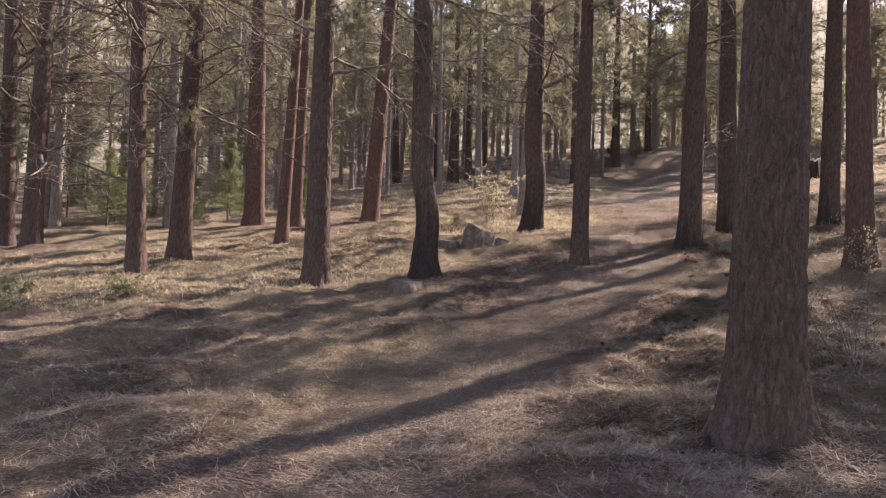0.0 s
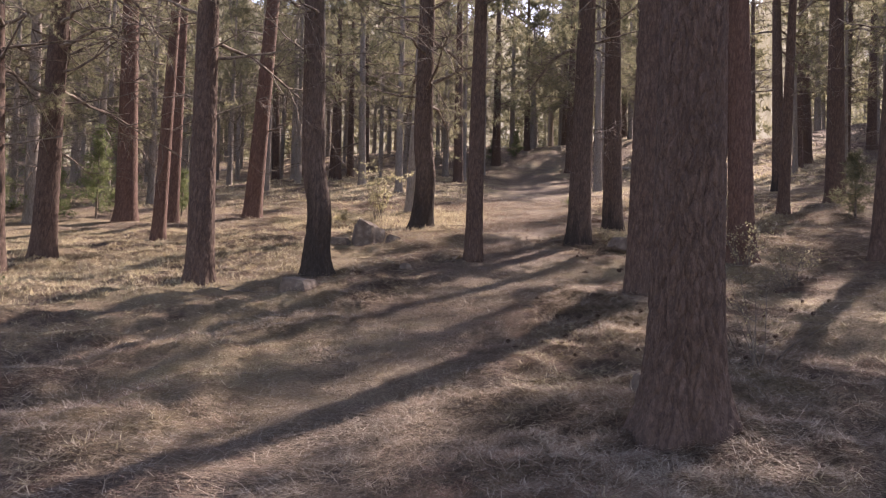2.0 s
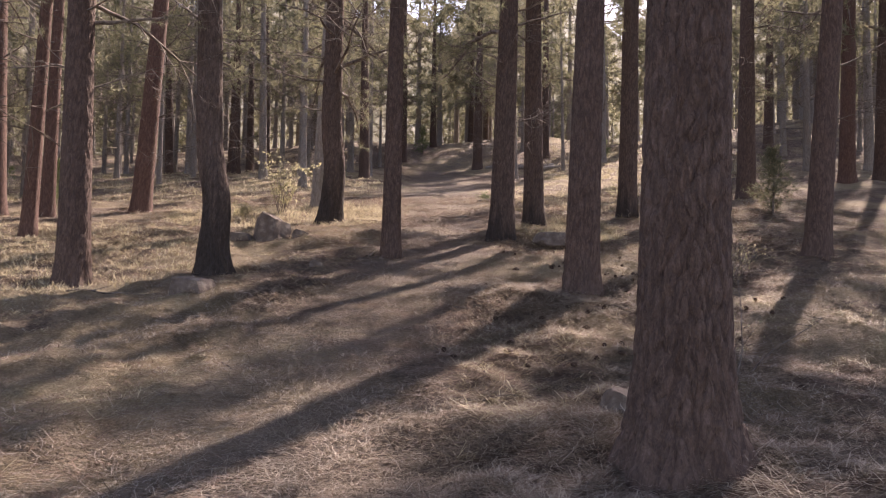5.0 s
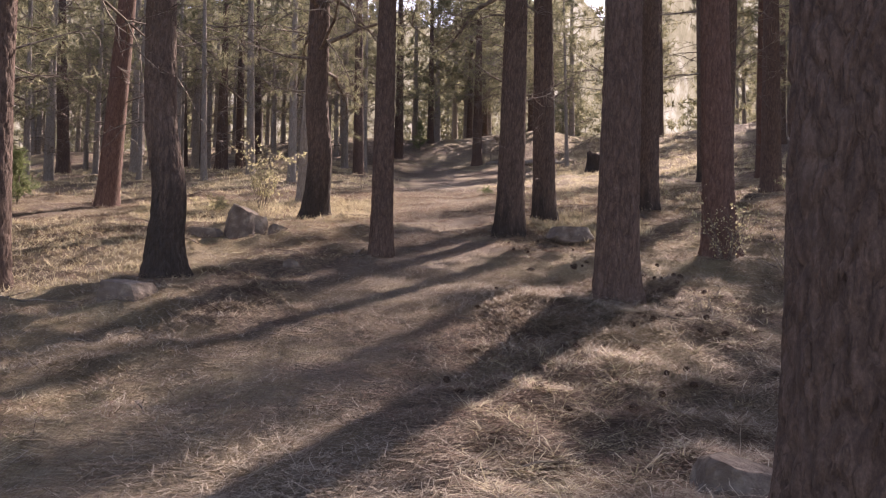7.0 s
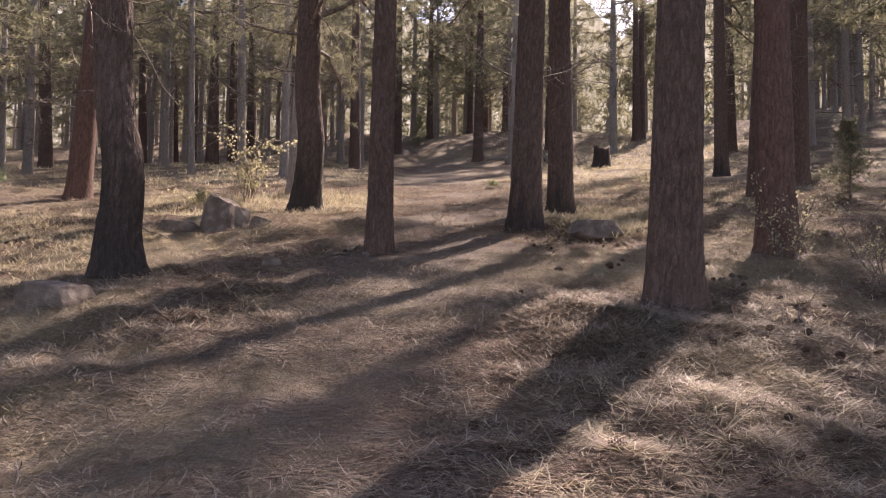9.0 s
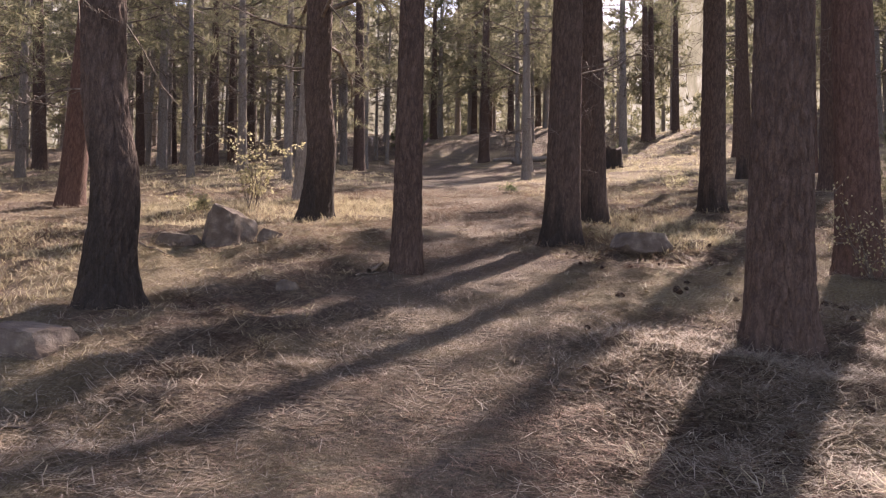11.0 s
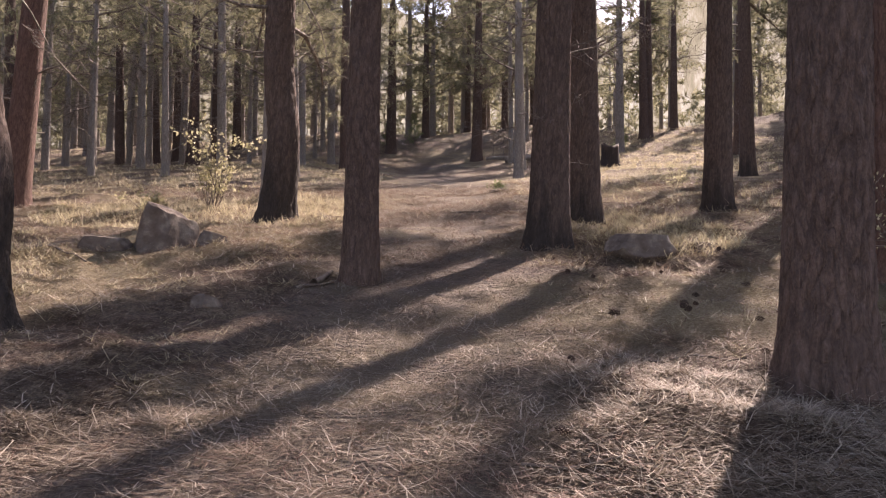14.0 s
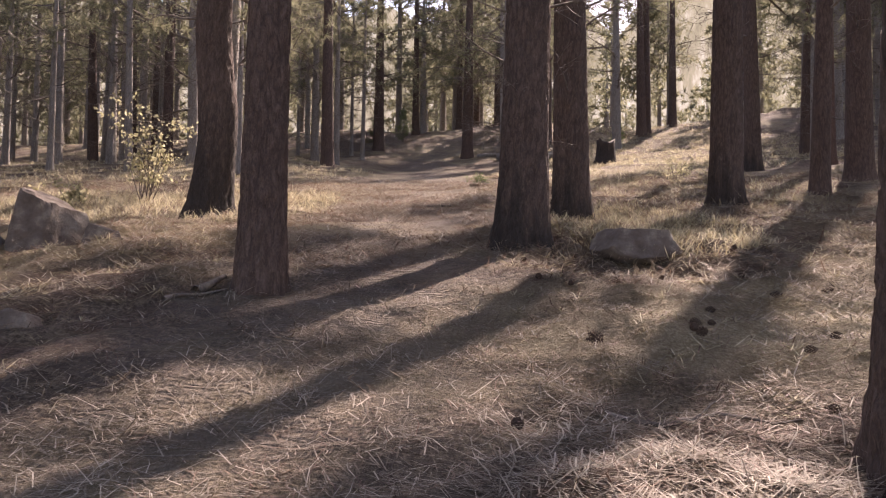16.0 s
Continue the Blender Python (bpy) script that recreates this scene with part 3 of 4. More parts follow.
# the wood beyond: kinds of pine, repeated
def wood(count, box, gap, rng, allowed, kinds, low, crowns, branches=8, number=8):
    """Pines scattered over box, at least gap apart, where allowed(x, y) holds."""
    made = 0
    for _ in range(count * 14):
        if made >= count:
            break
        x, y = rng.uniform(box[0], box[1]), rng.uniform(box[2], box[3])
        if not allowed(x, y) or min((x - a) ** 2 + (y - b) ** 2 for a, b in PLACED) < gap * gap:
            continue
        made += 1
        if len(kinds) < number:
            k = len(kinds)
            kinds.append(tree(x, y, 0.20 + 0.025 * k, rng.gauss(0, 0.012), 0.0, "pine of the dense wood with bare lower twigs", bark=BARK_PALE_HAZY, height=12.5 + k * 0.6, crown_from=low + 0.35 * k, branches=branches, low=0.7, sides=9, crowns=crowns, reach=1.4))
        else:
            PLACED.append((x, y))
            s = rng.uniform(0.8, 1.2)
            copy_thing(rng.choice(kinds), Matrix.Translation((x, y, float(ground(x, y)))) @ pose(0, 0, 0, 0, 0, rng.uniform(0, 360)) @ Matrix.Diagonal((s, s, s * rng.uniform(0.9, 1.1), 1)))


wrng = random.Random(77)
MIDDLE, LEFT, UNSEEN = [], [], []
wood(126, (-46, 34, 30, 64), 2.1, wrng, lambda x, y: (abs(x - float(trail_x(y))) > 2.8 or y > 56) and not (-8 < x < 12 and y < 35) and not (-17 < x < 0 and y < 33) and not (5.5 < x - (y - 48) * 0.53 < 12.5 and y > 47) and not (4.8 < x < 9 and 38 < y < 48), MIDDLE, 3.4, LOW_CROWNS, 11)
wood(22, (-32, -6, 36, 57), 1.6, wrng, lambda x, y: abs(x - float(trail_x(y))) > 2.8, MIDDLE, 3.4, LOW_CROWNS, 11)
wood(30, (-36, -14, 12, 31), 2.2, wrng, lambda x, y: x < -14.5 - (y - 12) * 0.05, LEFT, 1.8, LOW_CROWNS, 12, 6)
wood(14, (13, 34, 14, 32), 2.6, wrng, lambda x, y: True, MIDDLE, 3.4, LOW_CROWNS, 11)
# unseen pines behind the camera, added only to block sky light
wood(14, (-26, 24, -26, -5), 4.0, wrng, lambda x, y: abs(x - float(trail_x(y))) > 3, UNSEEN, 4.0, FAR_CROWNS, 2, 4)


def distant_wood(count, rng):
    """The far side of the wood: pines too many to count, joined."""
    wood_v, wood_t, leaf_v, leaf_t = [], [], [], []
    nv = lv = 0
    shapes = []
    for me in FAR_CROWNS:
        co = np.empty(len(me.vertices) * 3, np.float32)
        me.vertices.foreach_get("co", co)
        first = min(p.vertices[0] for p in me.polygons if p.material_index == 1)
        shapes.append(co.reshape(-1, 3)[first:])
    for _ in range(count):
        y = 58 + 75 * rng.random() ** 1.5
        x = -0.06 * y + rng.uniform(-0.78, 0.66) * y
        if 5 < x - (y - 48) * 0.53 < 13 and y < 62:
            continue
        z, h, r = float(ground(x, y)), rng.uniform(11, 16), rng.uniform(0.14, 0.26)
        ring = [(x + r * k * math.cos(a), y + r * k * math.sin(a), zz) for zz, k in ((z - 0.4, 1.2), (z + h * 0.5, 0.7), (z + h, 0.05)) for a in (0, 1.05, 2.09, 3.14, 4.19, 5.24)]
        wood_v += ring
        for lev in (0, 6):
            for i in range(6):
                q, n = nv + lev + i, nv + lev + (i + 1) % 6
                wood_t += [(q, n, n + 6), (q, n + 6, q + 6)]
        nv += 18
        sh = rng.choice(shapes)
        a, k, low = rng.uniform(0, 6.283), rng.uniform(0.85, 1.3), rng.uniform(1.5, 5.0)
        rot = np.array([[math.cos(a) * k, math.sin(a) * k, 0], [-math.sin(a) * k, math.cos(a) * k, 0], [0, 0, (h - low) / 9.0]])
        leaf_v.append(sh @ rot + np.array([x, y, z + low]))
        leaf_t.append(np.arange(len(sh)).reshape(-1, 3) + lv)
        lv += len(sh)
    root = tagged(new("distant_pines"), "distant grey-green pines closing the view uphill", "woods", kind="stuff")
    part("trunks", fast_mesh("trunks", np.array(wood_v), np.array(wood_t), BARK_PALE_HAZY), root)
    part("foliage", fast_mesh("foliage", np.concatenate(leaf_v), np.concatenate(leaf_t), NEEDLES), root)


distant_wood(235, random.Random(91))

def glowing_haze():
    """A glowing backdrop beyond the ridge: sunlit haze among far trees, painted as emission."""
    k = Mat("glowing_haze", 1.0)
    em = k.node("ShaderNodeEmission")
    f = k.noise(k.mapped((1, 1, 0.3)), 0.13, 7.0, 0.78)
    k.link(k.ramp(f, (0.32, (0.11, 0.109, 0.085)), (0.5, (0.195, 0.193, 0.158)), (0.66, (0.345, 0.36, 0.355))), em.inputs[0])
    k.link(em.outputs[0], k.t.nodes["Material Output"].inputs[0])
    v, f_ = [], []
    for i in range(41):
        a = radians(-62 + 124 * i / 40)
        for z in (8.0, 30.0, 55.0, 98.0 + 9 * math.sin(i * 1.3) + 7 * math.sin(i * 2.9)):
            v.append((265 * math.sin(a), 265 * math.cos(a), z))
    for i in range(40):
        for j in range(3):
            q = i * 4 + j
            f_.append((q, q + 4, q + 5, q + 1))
    tagged(new("backdrop", mesh_of("backdrop", v, f_, k.m)), "glowing backdrop painted as hazy sunlit woodland far beyond the ridge", "backdrop", kind="structure")


glowing_haze()

# ---- stones, stump, shrubs ----
def boulder(x, y, size, turn, seed, label, faces, sink=0.2):
    """A weathered stone: a lumpy ball cut to flat faces, each a direction and how far out it lies, then roughened."""
    bm = bmesh.new()
    bmesh.ops.create_icosphere(bm, subdivisions=5, radius=1.0)
    shift = Vector((seed, seed * 0.7, 0))
    planes = [(Vector(n).normalized(), h) for n, h in faces]
    for v in bm.verts:
        v.co *= 1.08 + 0.16 * noise.noise(v.co * 1.3 + shift)
        for n, h in planes:
            over = v.co.dot(n) - h - 0.05 * noise.noise(v.co * 2.3 - shift)
            if over > 0:
                v.co -= n * over * 0.97
        v.co *= 1 + 0.045 * noise.noise(v.co * 4.5 + shift) + 0.022 * noise.noise(v.co * 13) + 0.01 * noise.noise(v.co * 31)
        v.co = Vector((v.co.x * size[0] / 2, v.co.y * size[1] / 2, v.co.z * size[2] / 2))
    name = "boulder" if max(size) > 0.4 else "stone"
    me = bpy.data.meshes.new(name)
    bm.to_mesh(me)
    bm.free()
    me.materials.append(ROCK)
    me.polygons.foreach_set("use_smooth", [True] * len(me.polygons))
    me.set_sharp_from_angle(angle=radians(34))
    ob = tagged(new(name, me), label, name)
    ob.matrix_basis = pose(x, y, float(ground(x, y)) + size[2] * (0.5 - sink), 0, 0, turn)
    return ob


WEDGE = (((-1, -0.25, 0.25), 0.68), ((-0.2, -1, 0.2), 0.62), ((0.75, -0.7, 0.3), 0.6), ((0.36, -0.1, 0.93), 0.58), ((0.2, 0.9, 0.4), 0.7), ((-0.5, 0.1, 0.9), 0.84))
SLAB = (((0.12, -0.12, 1), 0.55), ((-0.35, -1, 0.12), 0.66), ((0.85, -0.4, 0.35), 0.74), ((-1, 0.2, 0.3), 0.8), ((0.1, 1, 0.3), 0.75))
LOW = (((0.05, -0.05, 1), 0.6), ((0, -1, 0.3), 0.74), ((-1, -0.3, 0.5), 0.78), ((0.9, -0.2, 0.35), 0.84))
boulder(-4.82, 16.5, (0.7, 0.62, 0.86), 12, 3, "angular grey boulder with a split face beside a burnt pine", WEDGE, 0.26)
boulder(-5.38, 16.3, (0.6, 0.45, 0.34), 30, 9, "small half-buried grey stone beside a boulder", SLAB, 0.4)
boulder(-4.24, 10.95, (0.52, 0.44, 0.44), 8, 12, "half-buried stone with a flat pale top by the trail", SLAB, 0.34)
boulder(0.46, 16.35, (0.74, 0.56, 0.42), 5, 21, "low flat-topped grey boulder on dry grass", LOW, 0.3)
boulder(0.19, 7.18, (0.46, 0.34, 0.32), -20, 33, "pale angular stone in the litter by a pine", WEDGE, 0.38)
boulder(-3.28, 13.5, (0.25, 0.21, 0.2), 50, 41, "small dark stone beside the trail", WEDGE, 0.36)
boulder(-4.22, 16.35, (0.34, 0.28, 0.26), 15, 45, "small pale stone beside a boulder", WEDGE, 0.3)


def shrub(x, y, height, spread, stems, leaves, leaf, material, label, seed, category="shrub"):
    """A shrub of thin stems with small leaves along them."""
    rng, nrng = random.Random(seed), np.random.default_rng(seed)
    root = tagged(new("shrub"), label, category)
    root.location = (x, y, float(ground(x, y)))
    pts = []
    for _ in range(stems):
        s, a = Soup(), rng.uniform(0, 6.283)
        path = crooked(rng, (rng.gauss(0, 0.05), rng.gauss(0, 0.05), -0.05), (math.cos(a) * spread / height, math.sin(a) * spread / height, 1), height * rng.uniform(0.55, 1.05), 7, 0.02, 0.1)
        s.tube(path, [0.008 * (1 - 0.8 * i / 7) for i in range(8)], 4)
        for _ in range(4):
            i = rng.randint(2, 7)
            tw = crooked(rng, path[i], (rng.gauss(0, 1), rng.gauss(0, 1), rng.uniform(0, 1)), height * rng.uniform(0.1, 0.3), 3, 0.02, 0.2)
            s.tube(tw, [0.004, 0.003, 0.002, 0.001], 3)
            for _ in range(leaves):
                j = rng.randint(0, 3)
                pts.append(tuple(Vector(tw[j]) + Vector((rng.gauss(0, 0.03), rng.gauss(0, 0.03), rng.gauss(0, 0.03)))))
        part("stem", s.mesh("stem", [TWIG]), root)
    n = len(pts)
    c = np.array(pts)
    d = nrng.normal(0, 1, (n, 3))
    d /= np.linalg.norm(d, axis=1, keepdims=True)
    w = np.cross(d, nrng.normal(0, 1, (n, 3)))
    w /= np.linalg.norm(w, axis=1, keepdims=True)
    ln = leaf * nrng.uniform(0.6, 1.3, (n, 1))
    v = np.stack([c, c + d * ln * 0.5 + w * ln * 0.32, c + d * ln, c + d * ln * 0.5 - w * ln * 0.32], 1).reshape(-1, 3)
    q = np.arange(n * 4).reshape(-1, 4)
    part("foliage", fast_mesh("foliage", v, np.concatenate([q[:, :3], q[:, [0, 2, 3]]]), material), root)
    return root


shrub(-5.85, 21.2, 1.5, 0.5, 15, 16, 0.058, PALE_LEAF, "pale sunlit leafy shrub in dry grass", 5)
shrub(-6.7, 20.7, 0.5, 0.5, 10, 12, 0.058, PALE_LEAF, "low pale leafy shrub in dry grass", 6)
shrub(2.2, 14.0, 1.0, 0.5, 13, 9, 0.034, PALE_LEAF, "sparse pale-leaved shrub at a pine's foot", 9)
shrub(1.25, 8.3, 1.1, 0.7, 9, 3, 0.022, PALE_LEAF, "bare twiggy shrub with few pale leaves behind a pine", 14)
shrub(2.6, 12.8, 0.8, 0.6, 7, 4, 0.03, PALE_LEAF, "sparse twiggy shrub with pale leaves", 19)


shrub(3.1, 26.0, 0.9, 0.9, 12, 7, 0.05, PALE_LEAF, "twiggy shrub with pale leaves on the slope", 23)
shrub(3.8, 25.2, 0.7, 0.7, 9, 6, 0.045, PALE_LEAF, "twiggy shrub with pale leaves on the slope", 24)
shrub(1.1, 11.05, 0.35, 0.25, 7, 1, 0.02, PALE_LEAF, "small bare twiggy shrub in the litter", 25)
shrub(3.2, 14.3, 0.8, 0.7, 9, 6, 0.03, PALE_LEAF, "sparse twiggy shrub with pale leaves", 26)
shrub(-8.4, 10.1, 0.4, 0.5, 9, 9, 0.045, GREEN, "low green leafy plant in sunlit grass", 27)
shrub(-10.3, 9.8, 0.4, 0.6, 9, 9, 0.045, GREEN, "low green leafy plant in sunlit grass", 28)
shrub(-9.6, 8.9, 0.3, 0.4, 8, 9, 0.04, GREEN, "low green leafy plant in sunlit grass", 29)
shrub(-0.75, 25.6, 0.35, 0.5, 9, 8, 0.05, GREEN, "low green plant beside a pale stick", 30)


def sapling(x, y, height, seed, material, label):
    """A young conifer clothed in needles to the ground."""
    rng, nrng, s = random.Random(seed), np.random.default_rng(seed), Soup()
    s.tube([(0, 0, -0.1), (0.02, 0, height * 0.5), (0, 0.02, height)], [0.03, 0.02, 0.005], 6)
    pts, ways = [], []
    for i in range(int(26 * height**0.5)):
        f = (i + rng.random()) / (26 * height**0.5)
        a, reach = rng.uniform(0, 6.283), height * 0.36 * (1.05 - f) * rng.uniform(0.6, 1.1)
        path = crooked(rng, (0, 0, height * (0.08 + 0.9 * f)), (math.cos(a), math.sin(a), 0.25), reach, 4, 0.02, 0.12)
        s.tube(path, [0.008, 0.006, 0.005, 0.003, 0.002], 3)
        for p in path[1:]:
            for _ in range(5):
                pts.append(tuple(Vector(p) + Vector((rng.gauss(0, 0.07), rng.gauss(0, 0.07), rng.gauss(0, 0.05)))))
                ways.append((math.cos(a), math.sin(a), 0.2))
    root = tagged(new("young_conifer"), label, "young conifer", "young conifers under the pines")
    root.location = (x, y, float(ground(x, y)))
    part("trunk", s.mesh("trunk", [TWIG]), root)
    v, t = needle_tris(nrng, pts, ways, 6, 0.12, 0.008)
    part("foliage", fast_mesh("foliage", v, t, material), root)
    return root


for i, (x, y, h) in enumerate(((-18.7, 22.0, 2.3), (-20.8, 21.8, 1.9), (-15.2, 23.0, 2.0), (-16.4, 25.5, 2.6), (-22.5, 24.5, 2.6), (-17.6, 20.4, 1.3), (-19.5, 26.0, 3.0), (-15.6, 18.8, 1.9), (-13.9, 20.9, 1.7), (-14.7, 20.2, 1.2), (-17.2, 19.6, 1.8), (-11.9, 22.0, 1.0))):
    sapling(x, y, h * 1.35, 50 + i, GREEN, "bushy green young conifer in the shade of pines")
sapling(6.1, 21.3, 1.7, 70, NEEDLES, "thin young pine on the hillside")
sapling(-5.1, 55.2, 2.0, 71, GREEN, "green bush where the trail bends")
sapling(-6.6, 54.2, 1.4, 72, GREEN, "green bush where the trail bends")
sapling(6.3, 50.5, 1.2, 73, GREEN, "low green bush on the ridge")


def stump(x, y, d, h):
    rng, s = random.Random(4), Soup()
    n, sides = 10, 24
    v, f = [], []
    for i in range(n + 1):
        z = -0.2 + (h + 0.2) * i / n
        for k in range(sides):
            a = 2 * math.pi * k / sides
            r = d / 2 * (1 + 0.35 * math.exp(-max(z, 0) / 0.15)) * (1 + 0.07 * math.sin(5 * a) + 0.04 * math.sin(9 * a + z * 6))
            top = (0.1 * math.sin(2 * a + 1) + 0.05 * math.sin(7 * a)) * (i / n) ** 3
            v.append((r * math.cos(a), r * math.sin(a), z + top))
    for i in range(n):
        for k in range(sides):
            f.append((i * sides + k, i * sides + (k + 1) % sides, (i + 1) * sides + (k + 1) % sides, (i + 1) * sides + k))
    v.append((0, 0, h - 0.06))
    for k in range(sides):
        f.append((n * sides + k, n * sides + (k + 1) % sides, len(v) - 1))
    ob = tagged(new("tree_stump", mesh_of("tree_stump", v, f, BARK_CHAR)), "burnt black broken tree stump on the slope", "stump")
    ob.location = (x, y, float(ground(x, y)))


stump(4.3, 41.8, 0.72, 0.85)


def stick(x, y, length, turn, radius, seed, label="fallen grey stick lying on the litter"):
    rng, s = random.Random(seed), Soup()
    path = crooked(rng, (-length / 2, 0, 0), (1, 0, 0), length, 7, 0.0, 0.08)
    path = [(p[0], p[1], 0) for p in path]
    c, sn = math.cos(radians(turn)), math.sin(radians(turn))
    z0 = float(ground(x, y))
    path = [(c * p[0] - sn * p[1], sn * p[0] + c * p[1], float(ground(x + c * p[0] - sn * p[1], y + sn * p[0] + c * p[1])) - z0 + radius * 0.8) for p in path]
    s.tube(path, [radius * (1 - 0.6 * i / 7) for i in range(8)], 7)
    i = rng.randint(2, 5)
    s.tube(crooked(rng, path[i], (c + 0.5 * sn, sn + 0.6, 0.25), length * 0.25, 3, 0, 0.15), [radius * 0.5, radius * 0.4, radius * 0.3, radius * 0.1], 5)
    ob = tagged(new("stick", s.mesh("stick", [TWIG])), label, "stick", "fallen sticks")
    ob.location = (x, y, z0)


for i, (x, y, l, t, r) in enumerate(((-0.1, 12.4, 0.7, 10, 0.011), (-5.6, 15.9, 0.9, -12, 0.018), (-5.4, 11.4, 1.1, 15, 0.012), (-2.68, 14.4, 0.45, 60, 0.016), (-1.2, 21.2, 1.2, 20, 0.02), (-0.9, 10.6, 0.5, -20, 0.009), (-3.9, 9.9, 0.6, 35, 0.009), (0.9, 10.4, 0.6, -30, 0.01), (-0.7, 7.4, 0.5, 15, 0.01), (1.2, 16.2, 0.8, -35, 0.012), (-2.9, 8.3, 0.4, -50, 0.008), (-4.4, 17.1, 0.7, 25, 0.012))):
    stick(x, y, l, t, r, 500 + i)


def log(x, y, length, radius, turn, seed):
    """A fallen trunk with a broken end, lying on the slope."""
    rng, s = random.Random(seed), Soup()
    c, sn, z0 = math.cos(radians(turn)), math.sin(radians(turn)), float(ground(x, y))
    path = []
    for i in range(9):
        u = length * (i / 8 - 0.5)
        px, py = c * u + rng.gauss(0, 0.02), sn * u + rng.gauss(0, 0.02)
        path.append((px, py, float(ground(x + px, y + py)) - z0 + radius * 0.75))
    s.tube([path[0]] + path + [path[-1]], [0.01] + [radius * (1 - 0.4 * i / 8) * rng.uniform(0.93, 1.07) for i in range(9)] + [0.01], 12)
    for i in (3, 5, 6):
        s.tube(crooked(rng, path[i], (rng.gauss(0, 0.6), rng.gauss(0, 0.6), 1), radius * 4, 3, 0, 0.2), [radius * 0.25, radius * 0.2, radius * 0.15, radius * 0.05], 5)
    ob = tagged(new("fallen_log", s.mesh("fallen_log", [BARK_PALE_HAZY])), "weathered grey fallen log on the slope", "log", "fallen logs")
    ob.location = (x, y, z0)


log(1.6, 48.5, 3.2, 0.17, 18, 1)
log(0.4, 49.6, 2.6, 0.13, -8, 2)
log(2.9, 47.6, 1.8, 0.15, 40, 3)
stick(-0.7, 25.2, 0.8, 35, 0.03, 611, "bleached bent stick on the slope")
stick(-2.65, 14.6, 0.3, 75, 0.035, 612, "short broken branch stub against a pine")


def cone_mesh():
    """A pine cone lying on its side, its scales standing off in rings."""
    v, f = [], []
    for ring in range(7):
        x, r = -0.035 + 0.0117 * ring, 0.024 * math.sin(math.pi * (ring + 0.8) / 8.2)
        for k in range(7):
            a = 2 * math.pi * (k + 0.5 * (ring % 2)) / 7
            b = len(v)
            for dx, dr, da in ((0, 0.3, -0.3), (0, 0.3, 0.3), (0.008, 1.15, 0.25), (0.008, 1.15, -0.25), (0.012, 0.75, 0)):
                v.append((x + dx, r * dr * math.cos(a + da), r * dr * math.sin(a + da)))
            f += [(b, b + 1, b + 2, b + 3), (b + 3, b + 2, b + 4)]
    k = Mat("pine_cone", 0.85)
    k.colour(k.ramp(k.noise(k.mapped((1, 1, 1)), 60.0, 3.0), (0.35, (0.035, 0.022, 0.017)), (0.7, (0.11, 0.072, 0.054))))
    return mesh_of("pine_cone", v, f, k.m, False)


CONE = cone_mesh()
crng = random.Random(66)
for i in range(120):
    x, y = crng.gauss(0.3, 1.2), crng.uniform(7.5, 16.5)
    if abs(x - float(trail_x(y))) < 0.9 or math.hypot(x - 0.40, y - 11.67) < 0.5:
        continue
    k = crng.uniform(0.65, 1.0)
    ob = tagged(new("pine_cone", CONE), "brown open pine cone on the needle litter", "pine cone", "fallen pine cones")
    ob.matrix_basis = pose(x, y, float(ground(x, y)) + 0.022 * k, 0, crng.uniform(-15, 15), crng.uniform(0, 360)) @ Matrix.Diagonal((k, k, k, 1))


# ---- litter and grass ----
def blades(rng, n, x, y, way, length, width, rise, curl, lift=0.0):
    """Bent blades, three triangles each: rise is the start's slope, curl how the end falls back."""
    z = ground(x, y) + lift
    c, s = np.cos(way), np.sin(way)
    u = np.stack([c, s], -1)
    w = np.stack([-s, c], -1) * width[:, None]
    bow = (rng.normal(0, 0.2, n) * length)[:, None] * np.stack([-s, c], -1)
    def at(f, k):
        h = length * f * np.sin(rise) - curl * length * f * f
        p = np.stack([x, y], -1) + u * (length * f * np.cos(rise))[:, None] + w * k + bow * (4 * f * (1.0 - f) + 0.25 * f)
        return np.concatenate([p, np.maximum(z + h, z + h * 0 - 0.01 + 0.02 * f)[:, None]], 1)
    v = np.stack([at(0.0, -1), at(0.0, 1), at(0.55, -0.8), at(0.55, 0.8), at(1.0, 0.0)], 1).reshape(-1, 3)
    b = (np.arange(n) * 5)[:, None]
    t = np.concatenate([b + [[0, 1, 3]], b + [[0, 3, 2]], b + [[2, 3, 4]]])
    return v, t


def sown(rng, n, falloff):
    """Places on the floor, thickest near the line walked."""
    out = []
    have = 0
    while have < n:
        m = 400000
        x, y = rng.uniform(-13, 9, m), rng.uniform(2.0, 30, m)
        d = np.hypot(np.maximum(np.abs(x + 1) - 1.0, 0), np.maximum(y - 10.5, 0) * 0.9) + 1.6
        keep = rng.random(m) < (1.6 / d) ** falloff
        inside = np.abs(x + 0.9 + 0.12 * y) < 3.0 + 0.62 * y
        keep &= inside
        out.append(np.stack([x[keep], y[keep]], -1))
        have += int(keep.sum())
    return np.concatenate(out)[:n]


patch = lambda x, y: np.sin(x * 1.7 + 2 * np.sin(y * 0.8)) + np.sin(y * 1.3 + 1.5 * np.sin(x * 1.1)) + 0.6 * np.sin(3.1 * x - 2.3 * y)


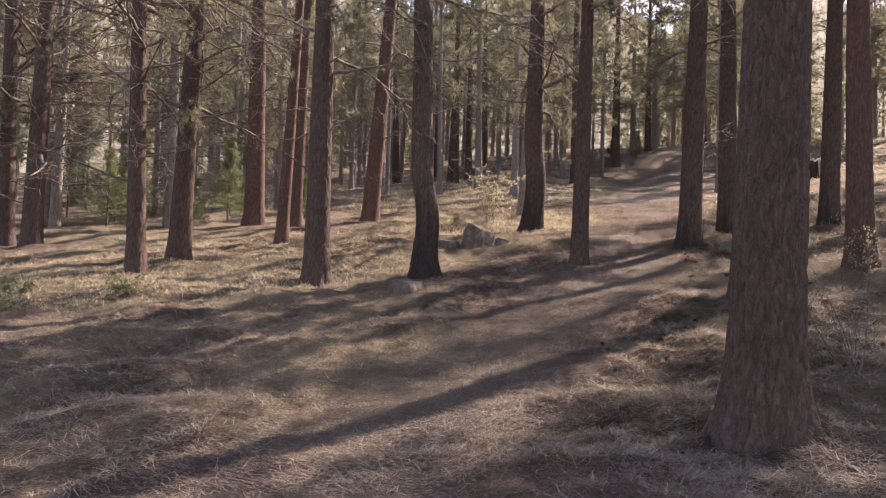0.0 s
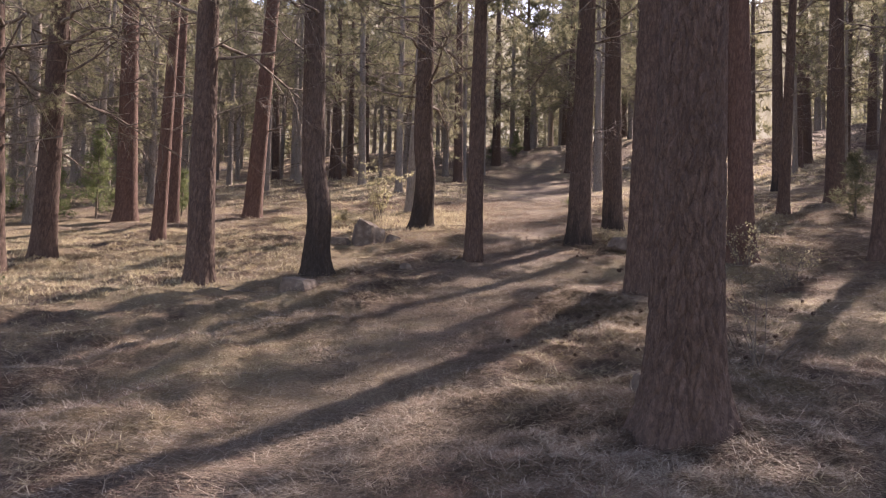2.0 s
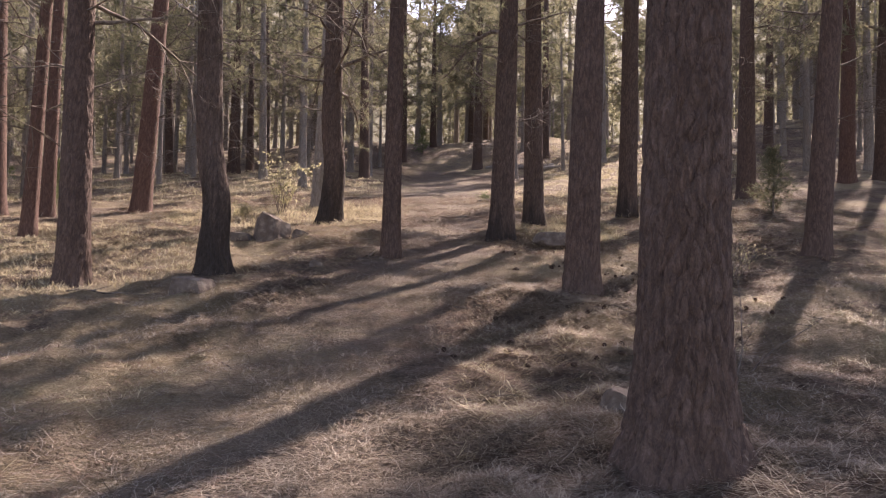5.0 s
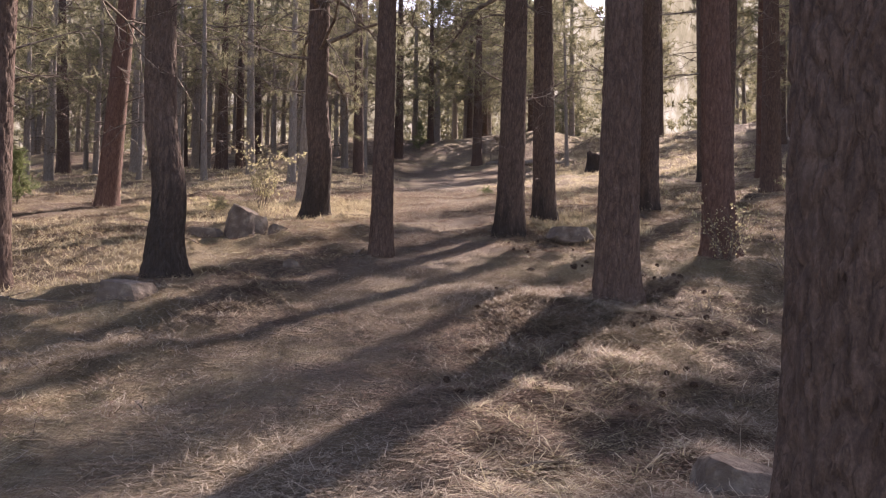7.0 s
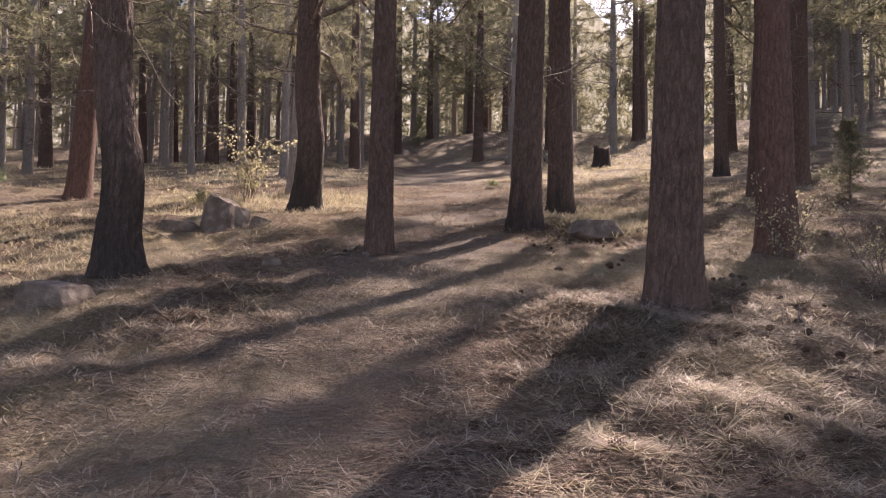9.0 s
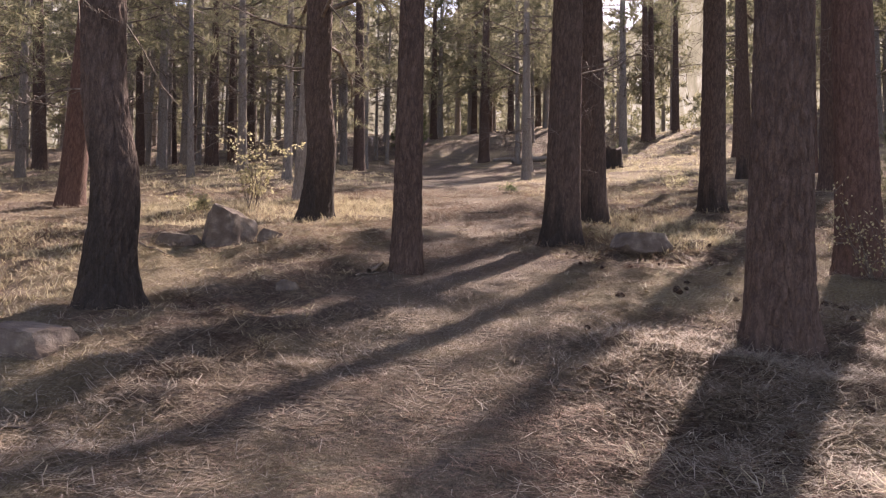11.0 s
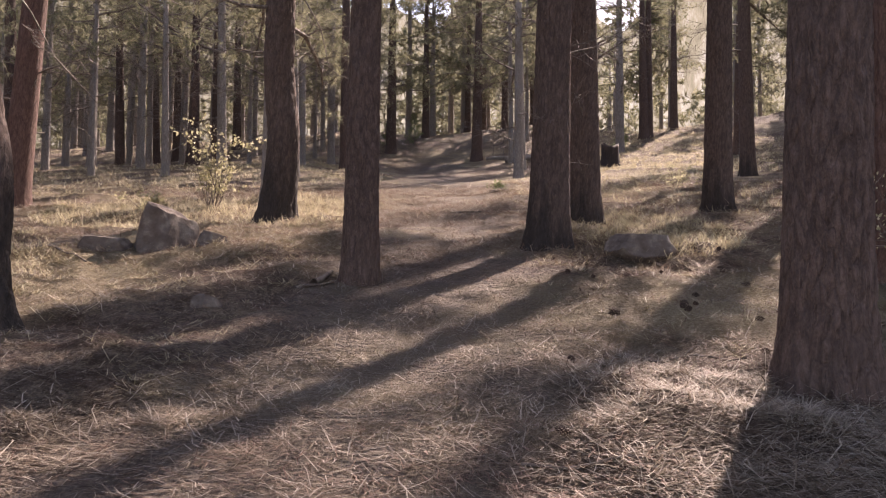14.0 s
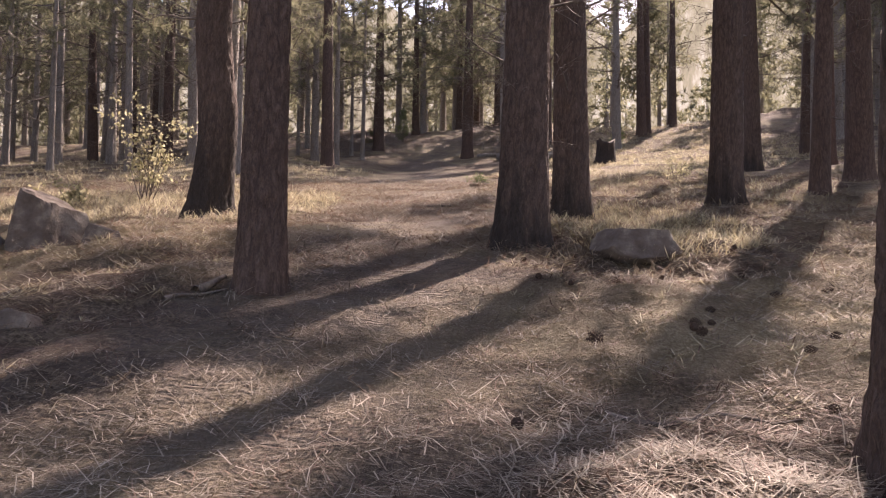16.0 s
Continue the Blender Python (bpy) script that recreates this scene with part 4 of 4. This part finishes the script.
def litter(n, material, label, seed, on_trail, length, width, rise, wish):
    r = np.random.default_rng(seed)
    p = sown(r, n * 2, 1.35)
    x, y = p[:, 0], p[:, 1]
    m = trail_mask(x, y)
    chance = np.clip(0.55 + 0.3 * wish * patch(x, y), 0.08, 1) * (1 - m * (1 - on_trail))
    keep = r.random(len(x)) < chance
    x, y = x[keep][:n], y[keep][:n]
    k = len(x)
    swirl = 1.2 * np.sin(x * 0.9 + y * 0.5) + r.normal(0, 0.9, k)
    lift = np.zeros(k)
    mat_size = 16
    c = int(k * 0.6) // mat_size * mat_size
    cx, cy, ca = (np.repeat(q[:c:mat_size], mat_size) for q in (x, y, swirl))
    x, y, swirl = x.copy(), y.copy(), swirl.copy()
    spread_ = np.repeat(r.uniform(0.03, 0.13, c // mat_size), mat_size)
    along, across = r.normal(0, 1, c) * spread_ * 1.6, r.normal(0, 1, c) * spread_
    x[:c], y[:c] = cx + np.cos(ca) * along - np.sin(ca) * across, cy + np.sin(ca) * along + np.cos(ca) * across
    swirl[:c] = ca + r.normal(0, 0.45, c)
    lift[:c] = np.clip(0.045 * (1 - np.hypot(along, across) / (2.2 * spread_)), 0, 1) * r.random(c)
    far = 1 + np.clip((y - 12) / 14, 0, 1.2)
    v, t = blades(r, k, x, y, swirl + np.where(r.random(k) < 0.5, 0, math.pi), length * r.uniform(0.5, 1.3, k) * far, width * r.uniform(0.6, 1.3, k) * far, np.abs(r.normal(rise, rise * 0.8, k)), r.uniform(0.0, 0.5, k), lift)
    tagged(new("needle_litter", fast_mesh("needle_litter", v, t, material)), label, "litter", kind="stuff")


litter(240000, STRAW, "pale dry pine needles and straw strewn over the floor", 21, 0.85, 0.16, 0.0022, 0.24, 1.0)
litter(150000, RUSSET, "russet fallen pine needles strewn over the floor", 22, 0.5, 0.13, 0.002, 0.2, -1.0)


def strewn(n, box, material, label, seed, length, width):
    """Coarse litter farther up the slope."""
    r = np.random.default_rng(seed)
    x, y = r.uniform(box[0], box[1], n), r.uniform(box[2], box[3], n)
    keep = (r.random(n) < np.clip(0.5 + 0.35 * patch(x, y), 0.1, 1)) & (np.abs(x + 0.9 + 0.12 * y) < 3.0 + 0.62 * y)
    x, y = x[keep], y[keep]
    k = len(x)
    v, t = blades(r, k, x, y, r.uniform(0, 6.283, k), length * r.uniform(0.5, 1.4, k), width * r.uniform(0.6, 1.3, k), np.abs(r.normal(0.25, 0.2, k)), r.uniform(0, 0.4, k))
    tagged(new("needle_litter", fast_mesh("needle_litter", v, t, material)), label, "litter", kind="stuff")


strewn(52000, (-9, 6, 15.5, 28), STRAW, "pale straw strewn up the slope", 81, 0.18, 0.004)
strewn(42000, (-9, 6, 15.5, 28), RUSSET, "russet litter strewn up the slope", 82, 0.18, 0.0045)


def tufts(n, per, material, label, seed, length, wish):
    r = np.random.default_rng(seed)
    p = sown(r, n * 4, 1.0)
    x, y = p[:, 0], p[:, 1]
    keep = (r.random(len(x)) < np.clip(0.35 + 0.4 * wish * patch(x * 0.7 + 3, y * 0.7), 0, 1)) & (trail_mask(x, y) < 0.25)
    x, y = x[keep][:n], y[keep][:n]
    k = len(x)
    size = r.uniform(0.45, 1.25, k)
    bx, by, bs = np.repeat(x, per), np.repeat(y, per), np.repeat(size, per)
    q = k * per
    way = r.uniform(0, 6.283, q)
    off = np.abs(r.normal(0, 0.05, q)) * bs
    far = 1 + np.clip((by - 12) / 14, 0, 1.2)
    v, t = blades(r, q, bx + np.cos(way) * off, by + np.sin(way) * off, way + r.normal(0, 0.4, q), length * bs * r.uniform(0.5, 1.2, q), 0.0027 * far, r.uniform(0.08, 0.75, q), r.uniform(0.15, 0.7, q))
    tagged(new("dry_grass", fast_mesh("dry_grass", v, t, material)), label, "grass", kind="stuff")


tufts(2600, 20, GRASS, "tufts of dry golden grass under the pines", 31, 0.17, 1.0)
tufts(5200, 18, STRAW, "matted tufts of bleached straw beside the trail", 32, 0.19, -1.0)


def meadow(n, per, box, label, seed, length, width=0.004):
    """Short dry grass standing thick over a sunlit patch."""
    r = np.random.default_rng(seed)
    cx, cy, rx, ry = (box[0] + box[1]) / 2, (box[2] + box[3]) / 2, (box[1] - box[0]) / 2, (box[3] - box[2]) / 2
    a, d = r.uniform(0, 6.283, n), np.sqrt(r.random(n))
    x, y = cx + rx * d * np.cos(a), cy + ry * d * np.sin(a)
    keep = trail_mask(x, y) < 0.2
    x, y = x[keep], y[keep]
    bx, by = np.repeat(x, per), np.repeat(y, per)
    q = len(bx)
    way = r.uniform(0, 6.283, q)
    off = np.abs(r.normal(0, 0.09, q))
    v, t = blades(r, q, bx + np.cos(way) * off, by + np.sin(way) * off, way + r.normal(0, 0.5, q), length * r.uniform(0.4, 1.3, q), np.full(q, width), r.uniform(0.2, 1.3, q), r.uniform(0.1, 0.7, q))
    tagged(new("meadow_grass", fast_mesh("meadow_grass", v, t, GRASS)), label, "grass", kind="stuff")


meadow(3600, 11, (-14.5, -5.0, 9.0, 18.5), "short dry golden grass in the sunlit clearing", 71, 0.13)
meadow(1500, 11, (-8.5, -2.6, 18.2, 24.0), "dry golden grass round a burnt pine", 72, 0.2)
meadow(700, 11, (-0.2, 2.0, 16.0, 20.5), "dry golden grass beside a boulder", 73, 0.16)
meadow(2600, 8, (1.5, 14.0, 34.0, 58.0), "dry golden grass on the sunlit ridge", 74, 0.24, 0.011)
meadow(2400, 8, (-24.0, -4.5, 24.0, 48.0), "dry grass under the far pines", 75, 0.22, 0.009)
meadow(900, 8, (-1.0, 6.0, 20.0, 36.0), "dry grass on the slope above the trail", 76, 0.18, 0.007)
